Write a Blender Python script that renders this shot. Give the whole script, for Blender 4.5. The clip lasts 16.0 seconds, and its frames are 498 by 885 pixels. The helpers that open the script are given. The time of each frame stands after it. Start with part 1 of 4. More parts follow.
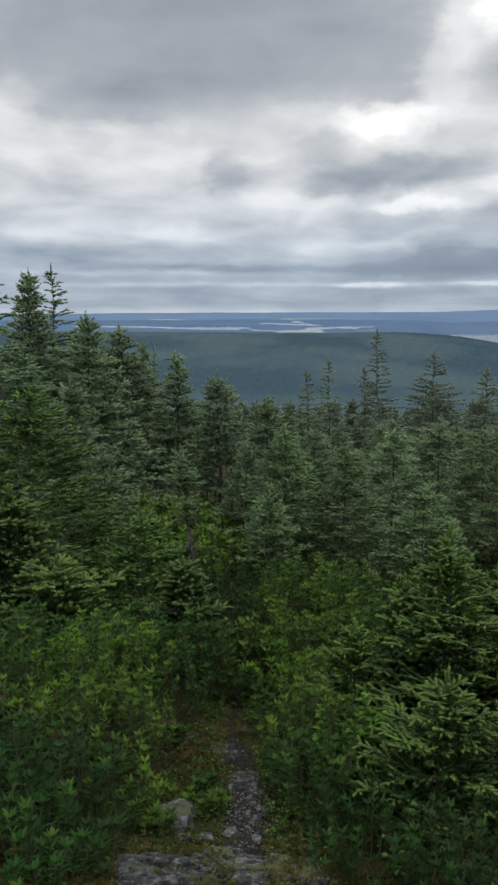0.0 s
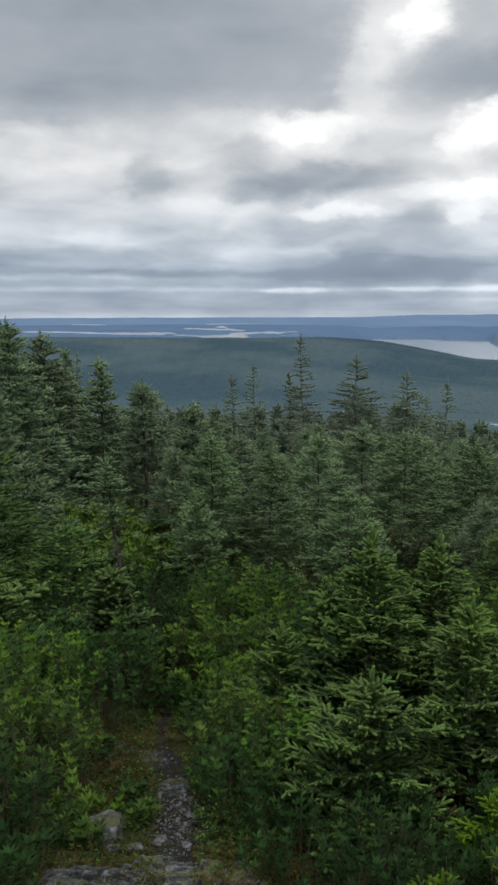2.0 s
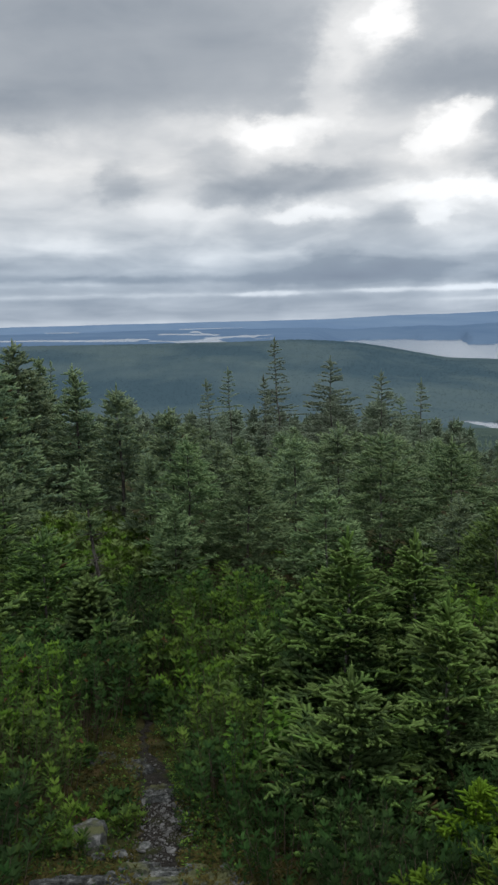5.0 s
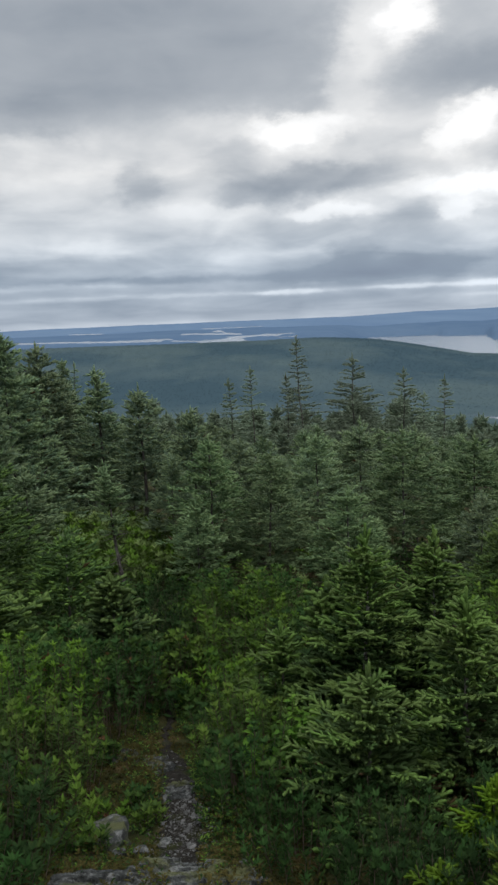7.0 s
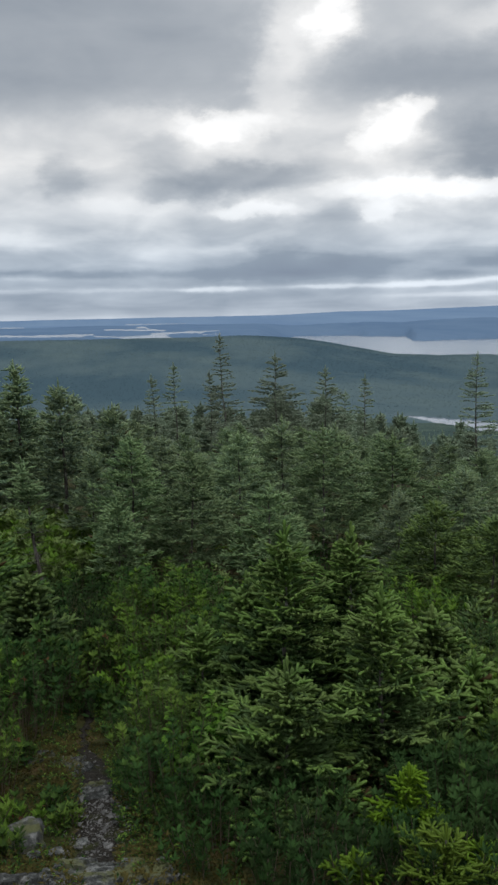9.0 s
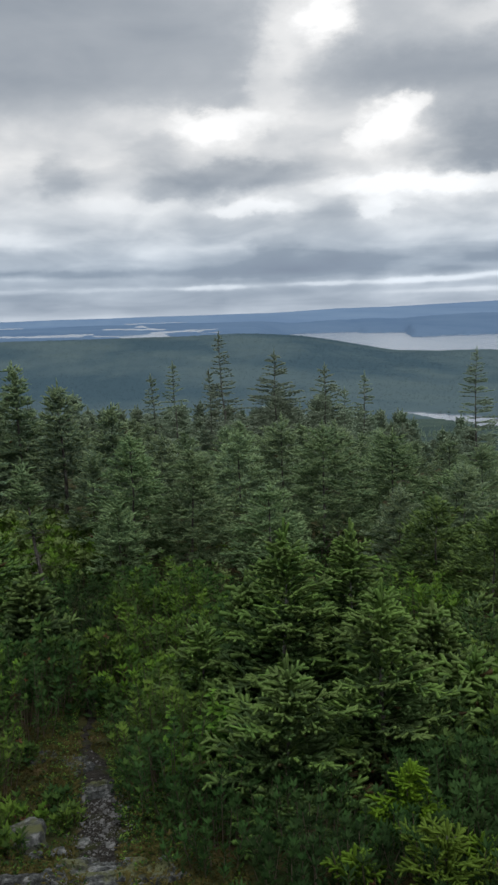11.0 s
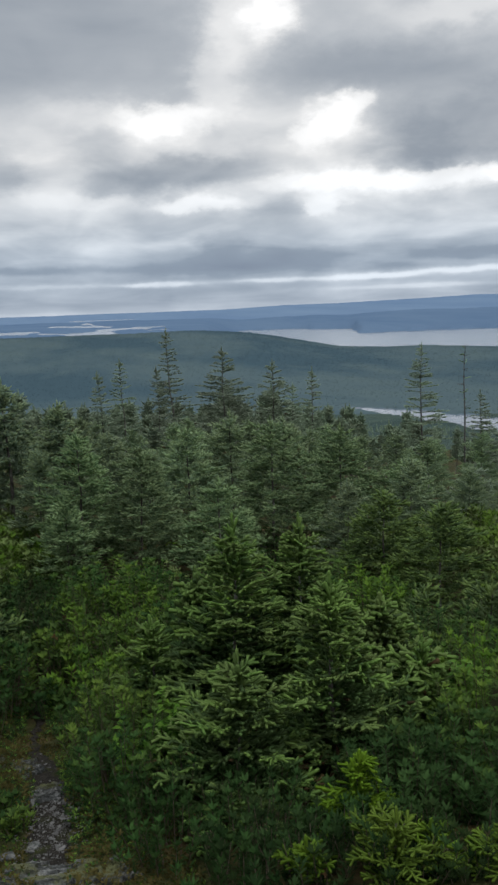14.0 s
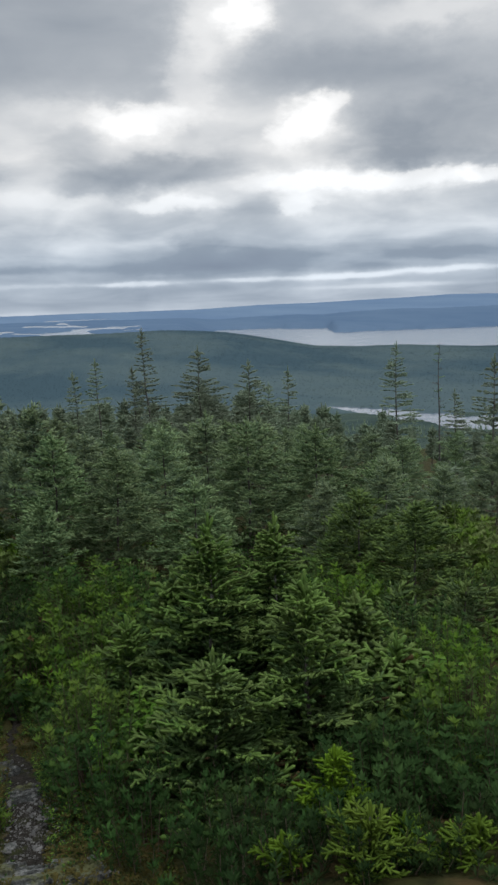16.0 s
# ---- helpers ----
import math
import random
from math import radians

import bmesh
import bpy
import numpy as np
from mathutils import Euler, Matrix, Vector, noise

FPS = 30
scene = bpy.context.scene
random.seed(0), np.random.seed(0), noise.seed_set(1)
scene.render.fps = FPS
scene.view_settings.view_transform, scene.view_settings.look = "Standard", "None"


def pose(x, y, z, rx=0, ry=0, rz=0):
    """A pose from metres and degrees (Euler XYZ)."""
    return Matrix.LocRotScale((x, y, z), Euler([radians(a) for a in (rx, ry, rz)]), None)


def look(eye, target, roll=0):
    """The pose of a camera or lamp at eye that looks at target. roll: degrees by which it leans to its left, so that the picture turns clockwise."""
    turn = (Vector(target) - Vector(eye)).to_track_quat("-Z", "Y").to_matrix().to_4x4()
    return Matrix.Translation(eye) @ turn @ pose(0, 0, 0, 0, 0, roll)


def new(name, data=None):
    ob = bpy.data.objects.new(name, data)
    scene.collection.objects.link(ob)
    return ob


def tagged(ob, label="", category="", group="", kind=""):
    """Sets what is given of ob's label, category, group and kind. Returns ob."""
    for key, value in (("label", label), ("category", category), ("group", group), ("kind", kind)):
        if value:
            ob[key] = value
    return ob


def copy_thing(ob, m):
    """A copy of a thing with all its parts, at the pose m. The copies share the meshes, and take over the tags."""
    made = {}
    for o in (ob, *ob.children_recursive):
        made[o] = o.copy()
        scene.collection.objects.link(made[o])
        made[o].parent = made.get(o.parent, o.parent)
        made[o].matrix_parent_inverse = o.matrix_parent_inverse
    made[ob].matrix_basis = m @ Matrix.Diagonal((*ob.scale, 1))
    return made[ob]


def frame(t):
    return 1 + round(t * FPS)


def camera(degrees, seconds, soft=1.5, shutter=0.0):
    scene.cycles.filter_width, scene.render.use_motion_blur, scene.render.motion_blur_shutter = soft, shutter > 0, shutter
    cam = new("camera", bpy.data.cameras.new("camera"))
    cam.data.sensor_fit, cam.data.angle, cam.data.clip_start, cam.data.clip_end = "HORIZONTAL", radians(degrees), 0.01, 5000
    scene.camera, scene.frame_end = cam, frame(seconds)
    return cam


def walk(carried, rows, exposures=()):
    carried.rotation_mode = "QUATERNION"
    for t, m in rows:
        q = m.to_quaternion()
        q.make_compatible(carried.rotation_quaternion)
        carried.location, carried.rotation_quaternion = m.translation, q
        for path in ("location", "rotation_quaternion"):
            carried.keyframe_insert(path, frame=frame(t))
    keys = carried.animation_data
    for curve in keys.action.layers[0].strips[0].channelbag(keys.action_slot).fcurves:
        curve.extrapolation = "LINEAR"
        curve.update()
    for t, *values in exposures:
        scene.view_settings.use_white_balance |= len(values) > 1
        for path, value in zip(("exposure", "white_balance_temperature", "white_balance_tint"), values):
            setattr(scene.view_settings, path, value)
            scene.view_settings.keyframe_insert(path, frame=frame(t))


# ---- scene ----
# ---- camera ----
cam = camera(34.4, 16.0, soft=2.6)
PATH = [
    (0.0, -0.000, -0.000, 1.650, 80.750, 0.000, 0.000),
    (0.5, 0.008, 0.004, 1.650, 81.044, 0.052, -0.002),
    (1.0, 0.003, -0.004, 1.655, 81.085, -0.015, -1.446),
    (1.5, 0.005, -0.015, 1.663, 81.059, -0.148, -3.716),
    (2.0, 0.007, -0.022, 1.661, 81.104, -0.037, -5.309),
    (2.5, 0.011, -0.016, 1.652, 81.017, 0.278, -5.873),
    (3.0, 0.007, -0.013, 1.651, 81.089, 0.660, -6.000),
    (3.2, 0.009, -0.017, 1.652, 81.153, 0.858, -6.105),
    (5.3, 0.035, -0.063, 1.667, 81.401, 1.305, -7.175),
    (5.5, 0.045, -0.070, 1.666, 81.393, 1.517, -6.229),
    (6.0, 0.068, -0.082, 1.667, 81.306, 1.840, -5.876),
    (6.5, 0.071, -0.086, 1.667, 81.359, 2.059, -5.762),
    (7.0, 0.071, -0.085, 1.669, 81.325, 2.237, -5.549),
    (7.5, 0.080, -0.084, 1.660, 81.219, 2.412, -5.392),
    (8.0, 0.086, -0.085, 1.659, 81.136, 2.182, -6.360),
    (8.5, 0.089, -0.090, 1.662, 81.056, 1.329, -9.445),
    (9.0, 0.087, -0.097, 1.667, 81.000, 1.062, -10.882),
    (9.2, 0.086, -0.093, 1.671, 80.971, 1.118, -11.223),
    (11.5, 0.107, -0.099, 1.663, 80.818, 1.937, -11.017),
    (12.0, 0.107, -0.105, 1.661, 80.757, 2.039, -11.883),
    (12.5, 0.110, -0.110, 1.664, 80.732, 2.064, -12.772),
    (13.0, 0.111, -0.101, 1.662, 80.675, 1.941, -13.599),
    (13.5, 0.112, -0.102, 1.662, 80.619, 1.913, -14.268),
    (14.0, 0.117, -0.093, 1.656, 80.521, 1.931, -14.652),
    (14.5, 0.121, -0.089, 1.654, 80.496, 1.982, -14.743),
    (15.0, 0.121, -0.107, 1.663, 80.524, 2.066, -14.816),
    (15.5, 0.121, -0.117, 1.661, 80.504, 2.102, -15.064),
    (16.0, 0.118, -0.126, 1.662, 80.443, 1.934, -16.337),
]
walk(cam, [(t, pose(x, y, z, rx, ry, rz)) for t, x, y, z, rx, ry, rz in PATH])

# ---- node helpers ----


def nd(tree, kind, **inputs):
    """A node; inputs by socket name or number: a link or a value."""
    n = tree.nodes.new(kind)
    for key, v in inputs.items():
        sock = n.inputs[int(key[1:])] if key[0] == "i" and key[1:].isdigit() else n.inputs[key]
        if isinstance(v, bpy.types.NodeSocket):
            tree.links.new(v, sock)
        else:
            sock.default_value = v
    return n


def math_node(tree, op, a, b=0.0, clamp=False):
    n = nd(tree, "ShaderNodeMath", i0=a, i1=b)
    n.operation, n.use_clamp = op, clamp
    return n.outputs[0]


def ramp(tree, fac, stops, smooth=False):
    n = nd(tree, "ShaderNodeValToRGB", i0=fac)
    if smooth:
        n.color_ramp.interpolation = "EASE"
    e = n.color_ramp.elements
    while len(e) < len(stops):
        e.new(0.5)
    for el, (p, c) in zip(e, stops):
        el.position, el.color = p, (*c, 1.0) if len(c) == 3 else c
    return n.outputs[0]


def mix(tree, fac, a, b, blend="MIX"):
    n = tree.nodes.new("ShaderNodeMix")
    n.data_type, n.blend_type = "RGBA", blend
    for sock, v in ((n.inputs[0], fac), (n.inputs[6], a), (n.inputs[7], b)):
        if isinstance(v, bpy.types.NodeSocket):
            tree.links.new(v, sock)
        elif isinstance(v, tuple):
            sock.default_value = (*v, 1.0) if len(v) == 3 else v
        else:
            sock.default_value = v
    return n.outputs[2]


# ---- overcast sky ----
world = bpy.data.worlds.new("overcast_sky")
scene.world = world
world.use_nodes = True
wt = world.node_tree
wt.nodes.clear()
SUN_EL, SUN_AZ = radians(60), radians(150)
direction = nd(wt, "ShaderNodeTexCoord").outputs["Generated"]
sep = nd(wt, "ShaderNodeSeparateXYZ", i0=direction)
dx, dy, dz = sep.outputs
azim = math_node(wt, "MULTIPLY", math_node(wt, "ARCTAN2", dx, dy), 57.2958)
elev = math_node(wt, "MULTIPLY", math_node(wt, "ARCSINE", dz), 57.2958)
# cloud deck seen in perspective: the coordinates spread towards the horizon
lift = math_node(wt, "ADD", math_node(wt, "MAXIMUM", dz, 0.0), 0.12)
deck = nd(wt, "ShaderNodeCombineXYZ", i0=math_node(wt, "DIVIDE", dx, lift), i1=math_node(wt, "DIVIDE", dy, lift)).outputs[0]
fine = nd(wt, "ShaderNodeTexNoise", Vector=deck, Scale=1.15, Detail=5.0, Roughness=0.5, Distortion=0.6).outputs[0]
broad = nd(wt, "ShaderNodeTexNoise", Vector=deck, Scale=0.55, Detail=3.0, Roughness=0.5).outputs[0]
# ragged edges: the clouds' own places are shifted by noise
tuft = nd(wt, "ShaderNodeTexNoise", Vector=nd(wt, "ShaderNodeCombineXYZ", i0=azim, i1=math_node(wt, "MULTIPLY", elev, 1.7)).outputs[0],
          Scale=0.30, Detail=7.0, Roughness=0.6)
puff = nd(wt, "ShaderNodeTexNoise", Vector=nd(wt, "ShaderNodeCombineXYZ", i0=azim, i1=math_node(wt, "MULTIPLY", elev, 2.3), i2=7.0).outputs[0], Scale=0.16, Detail=4.0, Roughness=0.48, Distortion=0.4).outputs[0]
tsep = nd(wt, "ShaderNodeSeparateColor", i0=tuft.outputs[1])
waz = math_node(wt, "ADD", azim, math_node(wt, "MULTIPLY", math_node(wt, "SUBTRACT", tsep.outputs[0], 0.5), 4.6))
wel = math_node(wt, "ADD", elev, math_node(wt, "MULTIPLY", math_node(wt, "SUBTRACT", tsep.outputs[1], 0.5), math_node(wt, "MINIMUM", math_node(wt, "MULTIPLY", elev, 0.28), 2.6)))
# masses of cloud: azimuth, elevation, half widths (degrees), lightness added
CLOUDS = [
    (-14.09, 16.25, 5.0, 3.4, -0.09), (-10.82, 17.39, 3.0, 2.0, 0.04),
    (-0.41, 17.37, 13.89, 4.62, -0.2), (-9.48, 13.38, 4.54, 1.41, -0.13), (-15.65, 13.23, 1.86, 1.81, 0.1), (15.01, 17.74, 2.53, 3.61, 0.1), (9.44, 12.43, 3.08, 0.96, 0.42),
    (12.4, 12.0, 1.64, 0.64, -0.1), (4.54, 12.83, 3.3, 0.88, 0.1), (-7.3, 11.21, 2.46, 1.41, 0.1), (-14.34, 10.61, 2.86, 1.2, 0.1), (10.65, 9.25, 4.27, 0.96, -0.26),
    (5.75, 8.57, 2.44, 0.72, -0.12), (-1.58, 9.08, 1.71, 1.2, -0.2), (5.14, 10.83, 1.64, 1.41, -0.08), (-12.98, 8.39, 2.44, 0.8, -0.06), (10.91, 7.12, 3.04, 0.52, 0.26),
    (3.07, 7.31, 3.64, 0.48, 0.1), (-4.33, 5.26, 4.44, 0.56, 0.1), (-14.57, 5.29, 2.42, 0.48, 0.1), (3.09, 4.7, 3.63, 0.48, 0.05), (10.05, 4.26, 2.82, 0.4, 0.05),
    (-12.02, 3.97, 5.23, 0.56, -0.17), (-0.43, 2.95, 8.04, 0.28, -0.16), (12.37, 2.73, 5.63, 0.32, -0.12), (-9.41, 2.64, 4.82, 0.2, 0.12), (8.58, 1.81, 2.81, 0.2, 0.3),
    (-4.37, 1.83, 11.25, 0.16, 0.12), (16.64, 18.4, 1.78, 1.29, 0.5), (13.04, 15.19, 1.58, 3.21, 0.15), (13.96, 18.71, 1.7, 1.61, 0.1), (23.6, 15.26, 7.49, 1.29, -0.16),
    (29.07, 18.0, 4.22, 0.8, 0.14), (20.84, 12.14, 1.56, 1.04, 0.36), (22.25, 13.1, 1.57, 0.64, 0.34), (19.45, 11.41, 1.07, 0.88, 0.26), (29.83, 11.46, 6.15, 2.49, -0.32),
    (26.53, 10.5, 2.45, 1.2, -0.1), (21.21, 8.22, 4.46, 0.8, 0.36), (28.01, 8.0, 4.46, 0.72, 0.34), (32.73, 8.14, 2.43, 0.56, 0.28), (19.63, 6.72, 1.46, 0.64, 0.26),
    (22.33, 6.42, 2.02, 0.56, -0.07), (26.52, 6.14, 2.42, 0.48, -0.05), (26.51, 4.74, 6.45, 0.56, 0.08), (12.93, 4.43, 1.53, 0.88, -0.16), (17.98, 3.35, 4.02, 0.8, -0.2),
    (12.08, 3.01, 3.62, 0.64, -0.1), (29.89, 3.2, 4.83, 0.36, -0.18), (23.43, 2.61, 2.81, 0.32, -0.12), (16.12, 6.29, 2.42, 0.88, -0.08), (23.42, 1.96, 3.62, 0.2, 0.3),
    (29.89, 2.15, 4.02, 0.2, 0.3), (16.75, 1.86, 3.21, 0.16, 0.22), (26.5, 1.16, 6.03, 0.16, 0.14),
]
light = ramp(wt, math_node(wt, "DIVIDE", elev, 25.0), [(0.0, (0.53,) * 3), (0.02, (0.43,) * 3), (0.08, (0.42,) * 3), (0.13, (0.46,) * 3), (0.2, (0.57,) * 3), (0.3, (0.66,) * 3), (0.48, (0.66,) * 3), (0.6, (0.56,) * 3), (1.0, (0.53,) * 3)])
# the high deck is smooth, the lower banks are broken
calm = ramp(wt, math_node(wt, "DIVIDE", elev, 25.0), [(0.0, (0.5,) * 3), (0.12, (0.8,) * 3), (0.42, (0.75,) * 3), (0.6, (0.35,) * 3), (1.0, (0.3,) * 3)])
total = math_node(wt, "ADD", light, math_node(wt, "MULTIPLY", math_node(wt, "SUBTRACT", fine, 0.5), math_node(wt, "MULTIPLY", calm, 0.58)))
total = math_node(wt, "ADD", total, math_node(wt, "MULTIPLY", math_node(wt, "SUBTRACT", puff, 0.5), math_node(wt, "MULTIPLY", calm, 0.55)))
total = math_node(wt, "ADD", total, math_node(wt, "MULTIPLY", math_node(wt, "SUBTRACT", broad, 0.5), 0.20))
for a, e, wa, we, gain in CLOUDS:
    u = math_node(wt, "DIVIDE", math_node(wt, "SUBTRACT", waz, a), wa)
    v = math_node(wt, "DIVIDE", math_node(wt, "SUBTRACT", wel, e), we)
    q = math_node(wt, "ADD", math_node(wt, "MULTIPLY", u, u), math_node(wt, "MULTIPLY", v, v))
    bell = math_node(wt, "DIVIDE", gain, math_node(wt, "ADD", 1.0, math_node(wt, "POWER", q, 3.0 if gain > 0.2 and we > 0.45 else 2.0)))
    total = math_node(wt, "ADD", total, bell)
cloud = ramp(wt, total, [(0.0, (0.245, 0.275, 0.330)), (0.30, (0.308, 0.346, 0.396)), (0.50, (0.490, 0.521, 0.558)), (0.72, (0.825, 0.832, 0.838)), (1.0, (1.05, 1.05, 1.05))])
# bluer low down, and brighter towards the zenith as under any overcast
cloud = mix(wt, 1.0, cloud, ramp(wt, math_node(wt, "DIVIDE", elev, 10.0), [(0.0, (0.92, 0.99, 1.085)), (0.3, (0.905, 0.99, 1.09)), (0.6, (0.955, 0.995, 1.04)), (1.0, (1.0, 1.0, 1.0))]), "MULTIPLY")
zenith = ramp(wt, math_node(wt, "DIVIDE", elev, 90.0), [(0.0, (0.25,) * 3), (0.24, (0.25,) * 3), (0.7, (0.75,) * 3), (1.0, (0.8,) * 3)])
cloud = mix(wt, 1.0, cloud, nd(wt, "ShaderNodeCombineXYZ", i0=math_node(wt, "MULTIPLY", zenith, 4.0), i1=math_node(wt, "MULTIPLY", zenith, 4.0), i2=math_node(wt, "MULTIPLY", zenith, 4.0)).outputs[0], "MULTIPLY")
clear = nd(wt, "ShaderNodeTexSky")
clear.sky_type, clear.sun_disc, clear.sun_elevation, clear.sun_rotation = "NISHITA", False, SUN_EL, SUN_AZ
blue = mix(wt, 1.0, clear.outputs[0], (0.08, 0.08, 0.08), "MULTIPLY")
above = math_node(wt, "GREATER_THAN", dz, -0.02)
sky_colour = mix(wt, 0.96, blue, cloud)
sky_colour = mix(wt, above, (0.10, 0.12, 0.11), sky_colour)
bg = nd(wt, "ShaderNodeBackground", Color=sky_colour, Strength=1.0)
wt.links.new(bg.outputs[0], nd(wt, "ShaderNodeOutputWorld").inputs[0])

sun = new("sun", bpy.data.lights.new("sun", "SUN"))
sun.data.energy, sun.data.angle, sun.data.color = 1.0, radians(25), (1.0, 0.97, 0.92)
sun.matrix_world = look((60 * math.sin(SUN_AZ), 60 * math.cos(SUN_AZ), 60 * math.tan(SUN_EL)), (0, 0, 0))
scene.view_settings.exposure = 0.0

# ---- materials ----


def material(name, build):
    m = bpy.data.materials.new(name)
    m.use_nodes = True
    t = m.node_tree
    t.nodes.clear()
    t.links.new(build(t), nd(t, "ShaderNodeOutputMaterial").inputs[0])
    return m


def bump(t, height, strength, distance):
    return nd(t, "ShaderNodeBump", Height=height, Strength=strength, Distance=distance).outputs[0]


def foliage(name, dark, bright, rough=0.6, scale=6.0, thin=0.25, spread=1.0, gloss=0.08):
    """Leaves or needles: clumps of lighter and darker green, and each leaf a little different."""
    def build(t):
        pos = nd(t, "ShaderNodeNewGeometry")
        n = nd(t, "ShaderNodeTexNoise", Vector=pos.outputs["Position"], Scale=scale, Detail=3.0).outputs[0]
        n2 = nd(t, "ShaderNodeTexNoise", Vector=pos.outputs["Position"], Scale=scale * 0.13, Detail=1.0).outputs[0]
        each = math_node(t, "MULTIPLY", math_node(t, "SUBTRACT", pos.outputs["Random Per Island"], 0.5), 0.7 * spread)
        f = math_node(t, "ADD", math_node(t, "ADD", math_node(t, "MULTIPLY", math_node(t, "SUBTRACT", n, 0.5), 2.2), math_node(t, "MULTIPLY", n2, 1.0)), each, clamp=True)
        own = nd(t, "ShaderNodeObjectInfo").outputs["Random"]
        c = mix(t, f, dark, bright)
        hue = nd(t, "ShaderNodeHueSaturation", Hue=math_node(t, "ADD", 0.489, math_node(t, "MULTIPLY", own, 0.014)), Saturation=math_node(t, "ADD", 0.94, math_node(t, "MULTIPLY", own, 0.1)),
                 Value=math_node(t, "ADD", 0.85, math_node(t, "MULTIPLY", own, 0.3)), Color=c).outputs[0]
        p = nd(t, "ShaderNodeBsdfPrincipled", Roughness=rough)
        t.links.new(hue, p.inputs["Base Color"])
        p.inputs["Specular IOR Level"].default_value = gloss
        tr = nd(t, "ShaderNodeBsdfTranslucent", Color=hue)
        return nd(t, "ShaderNodeMixShader", i0=thin, i1=p.outputs[0], i2=tr.outputs[0]).outputs[0]
    return material(name, build)


def plain(name, stops, rough=0.8, scale=8.0, bump_by=0.5, bump_at=0.01, detail=6.0, stretch=(1, 1, 1), patches=None, spec=0.08):
    """A rough natural surface with grain and, where given, patches of a second colour."""
    def build(t):
        pos = nd(t, "ShaderNodeNewGeometry").outputs["Position"]
        at = nd(t, "ShaderNodeMapping", Vector=pos, Scale=stretch).outputs[0]
        n = nd(t, "ShaderNodeTexNoise", Vector=at, Scale=scale, Detail=detail, Roughness=0.65).outputs[0]
        c = ramp(t, n, stops)
        if patches:
            colour, size, lo, hi = patches
            m = nd(t, "ShaderNodeTexNoise", Vector=at, Scale=size, Detail=5.0, Roughness=0.6).outputs[0]
            c = mix(t, ramp(t, m, [(lo, (0, 0, 0)), (hi, (1, 1, 1))]), c, colour)
        own = nd(t, "ShaderNodeObjectInfo").outputs["Random"]
        c = nd(t, "ShaderNodeHueSaturation", Value=math_node(t, "ADD", 0.85, math_node(t, "MULTIPLY", own, 0.3)), Color=c).outputs[0]
        p = nd(t, "ShaderNodeBsdfPrincipled", Roughness=rough)
        t.links.new(c, p.inputs["Base Color"])
        p.inputs["Specular IOR Level"].default_value = spec
        if bump_by:
            t.links.new(bump(t, n, bump_by, bump_at), p.inputs["Normal"])
        return p.outputs[0]
    return material(name, build)


NEEDLE = foliage("spruce_needles", (0.050, 0.094, 0.033), (0.094, 0.156, 0.051), spread=0.12, thin=0.4)
NEEDLE_NEW = foliage("spruce_new_growth", (0.090, 0.158, 0.042), (0.146, 0.230, 0.059), spread=0.12, thin=0.35)
# spruces farther off: haze is put into these paler, greyer needle colours
NEEDLE_MID = foliage("mid_haze_needles", (0.118, 0.188, 0.094), (0.180, 0.262, 0.128), scale=3.0, spread=0.12, thin=0.5)
NEEDLE_MID_NEW = foliage("mid_haze_new_growth", (0.178, 0.258, 0.126), (0.250, 0.338, 0.166), scale=3.0, spread=0.12, thin=0.45)
NEEDLE_HAZE_GREY = foliage("haze_grey_needles", (0.156, 0.228, 0.138), (0.218, 0.300, 0.180), scale=3.0, spread=0.12, thin=0.5)
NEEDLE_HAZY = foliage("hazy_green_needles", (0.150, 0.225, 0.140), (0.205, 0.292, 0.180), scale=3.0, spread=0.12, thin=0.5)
NEEDLE_HAZE_GREY_NEW = foliage("haze_grey_new_growth", (0.205, 0.282, 0.150), (0.275, 0.358, 0.190), scale=3.0, spread=0.12, thin=0.45)
NEEDLE_HAZE_PALE = foliage("haze_pale_needles", (0.160, 0.222, 0.160), (0.212, 0.280, 0.196), scale=2.0, spread=0.12, thin=0.5)
NEEDLE_HAZE_PALE_NEW = foliage("haze_pale_new_growth", (0.17, 0.22, 0.15), (0.22, 0.275, 0.175), scale=2.0, spread=0.12, thin=0.38)
NEEDLE_HAZE_FAR = foliage("far_haze_needles", (0.215, 0.275, 0.195), (0.27, 0.335, 0.235), scale=2.0, spread=0.12, thin=0.5)
NEEDLE_DRY = foliage("dry_brown_needles", (0.045, 0.032, 0.016), (0.09, 0.062, 0.028), spread=0.12)
FIR = foliage("fir_seedling_needles", (0.050, 0.105, 0.008), (0.106, 0.186, 0.016), spread=0.12)
LAUREL = foliage("laurel_leaves", (0.013, 0.035, 0.0100), (0.038, 0.081, 0.023), rough=0.55, scale=5.0, gloss=0.02)
LAUREL_LIGHT = foliage("young_laurel_leaves", (0.044, 0.094, 0.013), (0.105, 0.178, 0.028), rough=0.55, scale=5.0, gloss=0.02)
LAUREL_MID = foliage("mid_green_laurel_leaves", (0.024, 0.053, 0.0125), (0.062, 0.112, 0.026), rough=0.55, scale=5.0, gloss=0.02)
BROWN_MOSS = foliage("brown_green_moss", (0.032, 0.032, 0.010), (0.088, 0.076, 0.025), rough=0.9, scale=9.0, gloss=0.0)
LAUREL_BLUE = foliage("blue_green_leaves", (0.0100, 0.0245, 0.0072), (0.025, 0.050, 0.0138), rough=0.55, scale=5.0, gloss=0.02)
FERN = foliage("yellow_green_undergrowth", (0.066, 0.106, 0.030), (0.138, 0.190, 0.060), scale=2.0)
BIRCH = foliage("birch_leaves", (0.045, 0.105, 0.018), (0.105, 0.19, 0.032), rough=0.45, gloss=0.02)
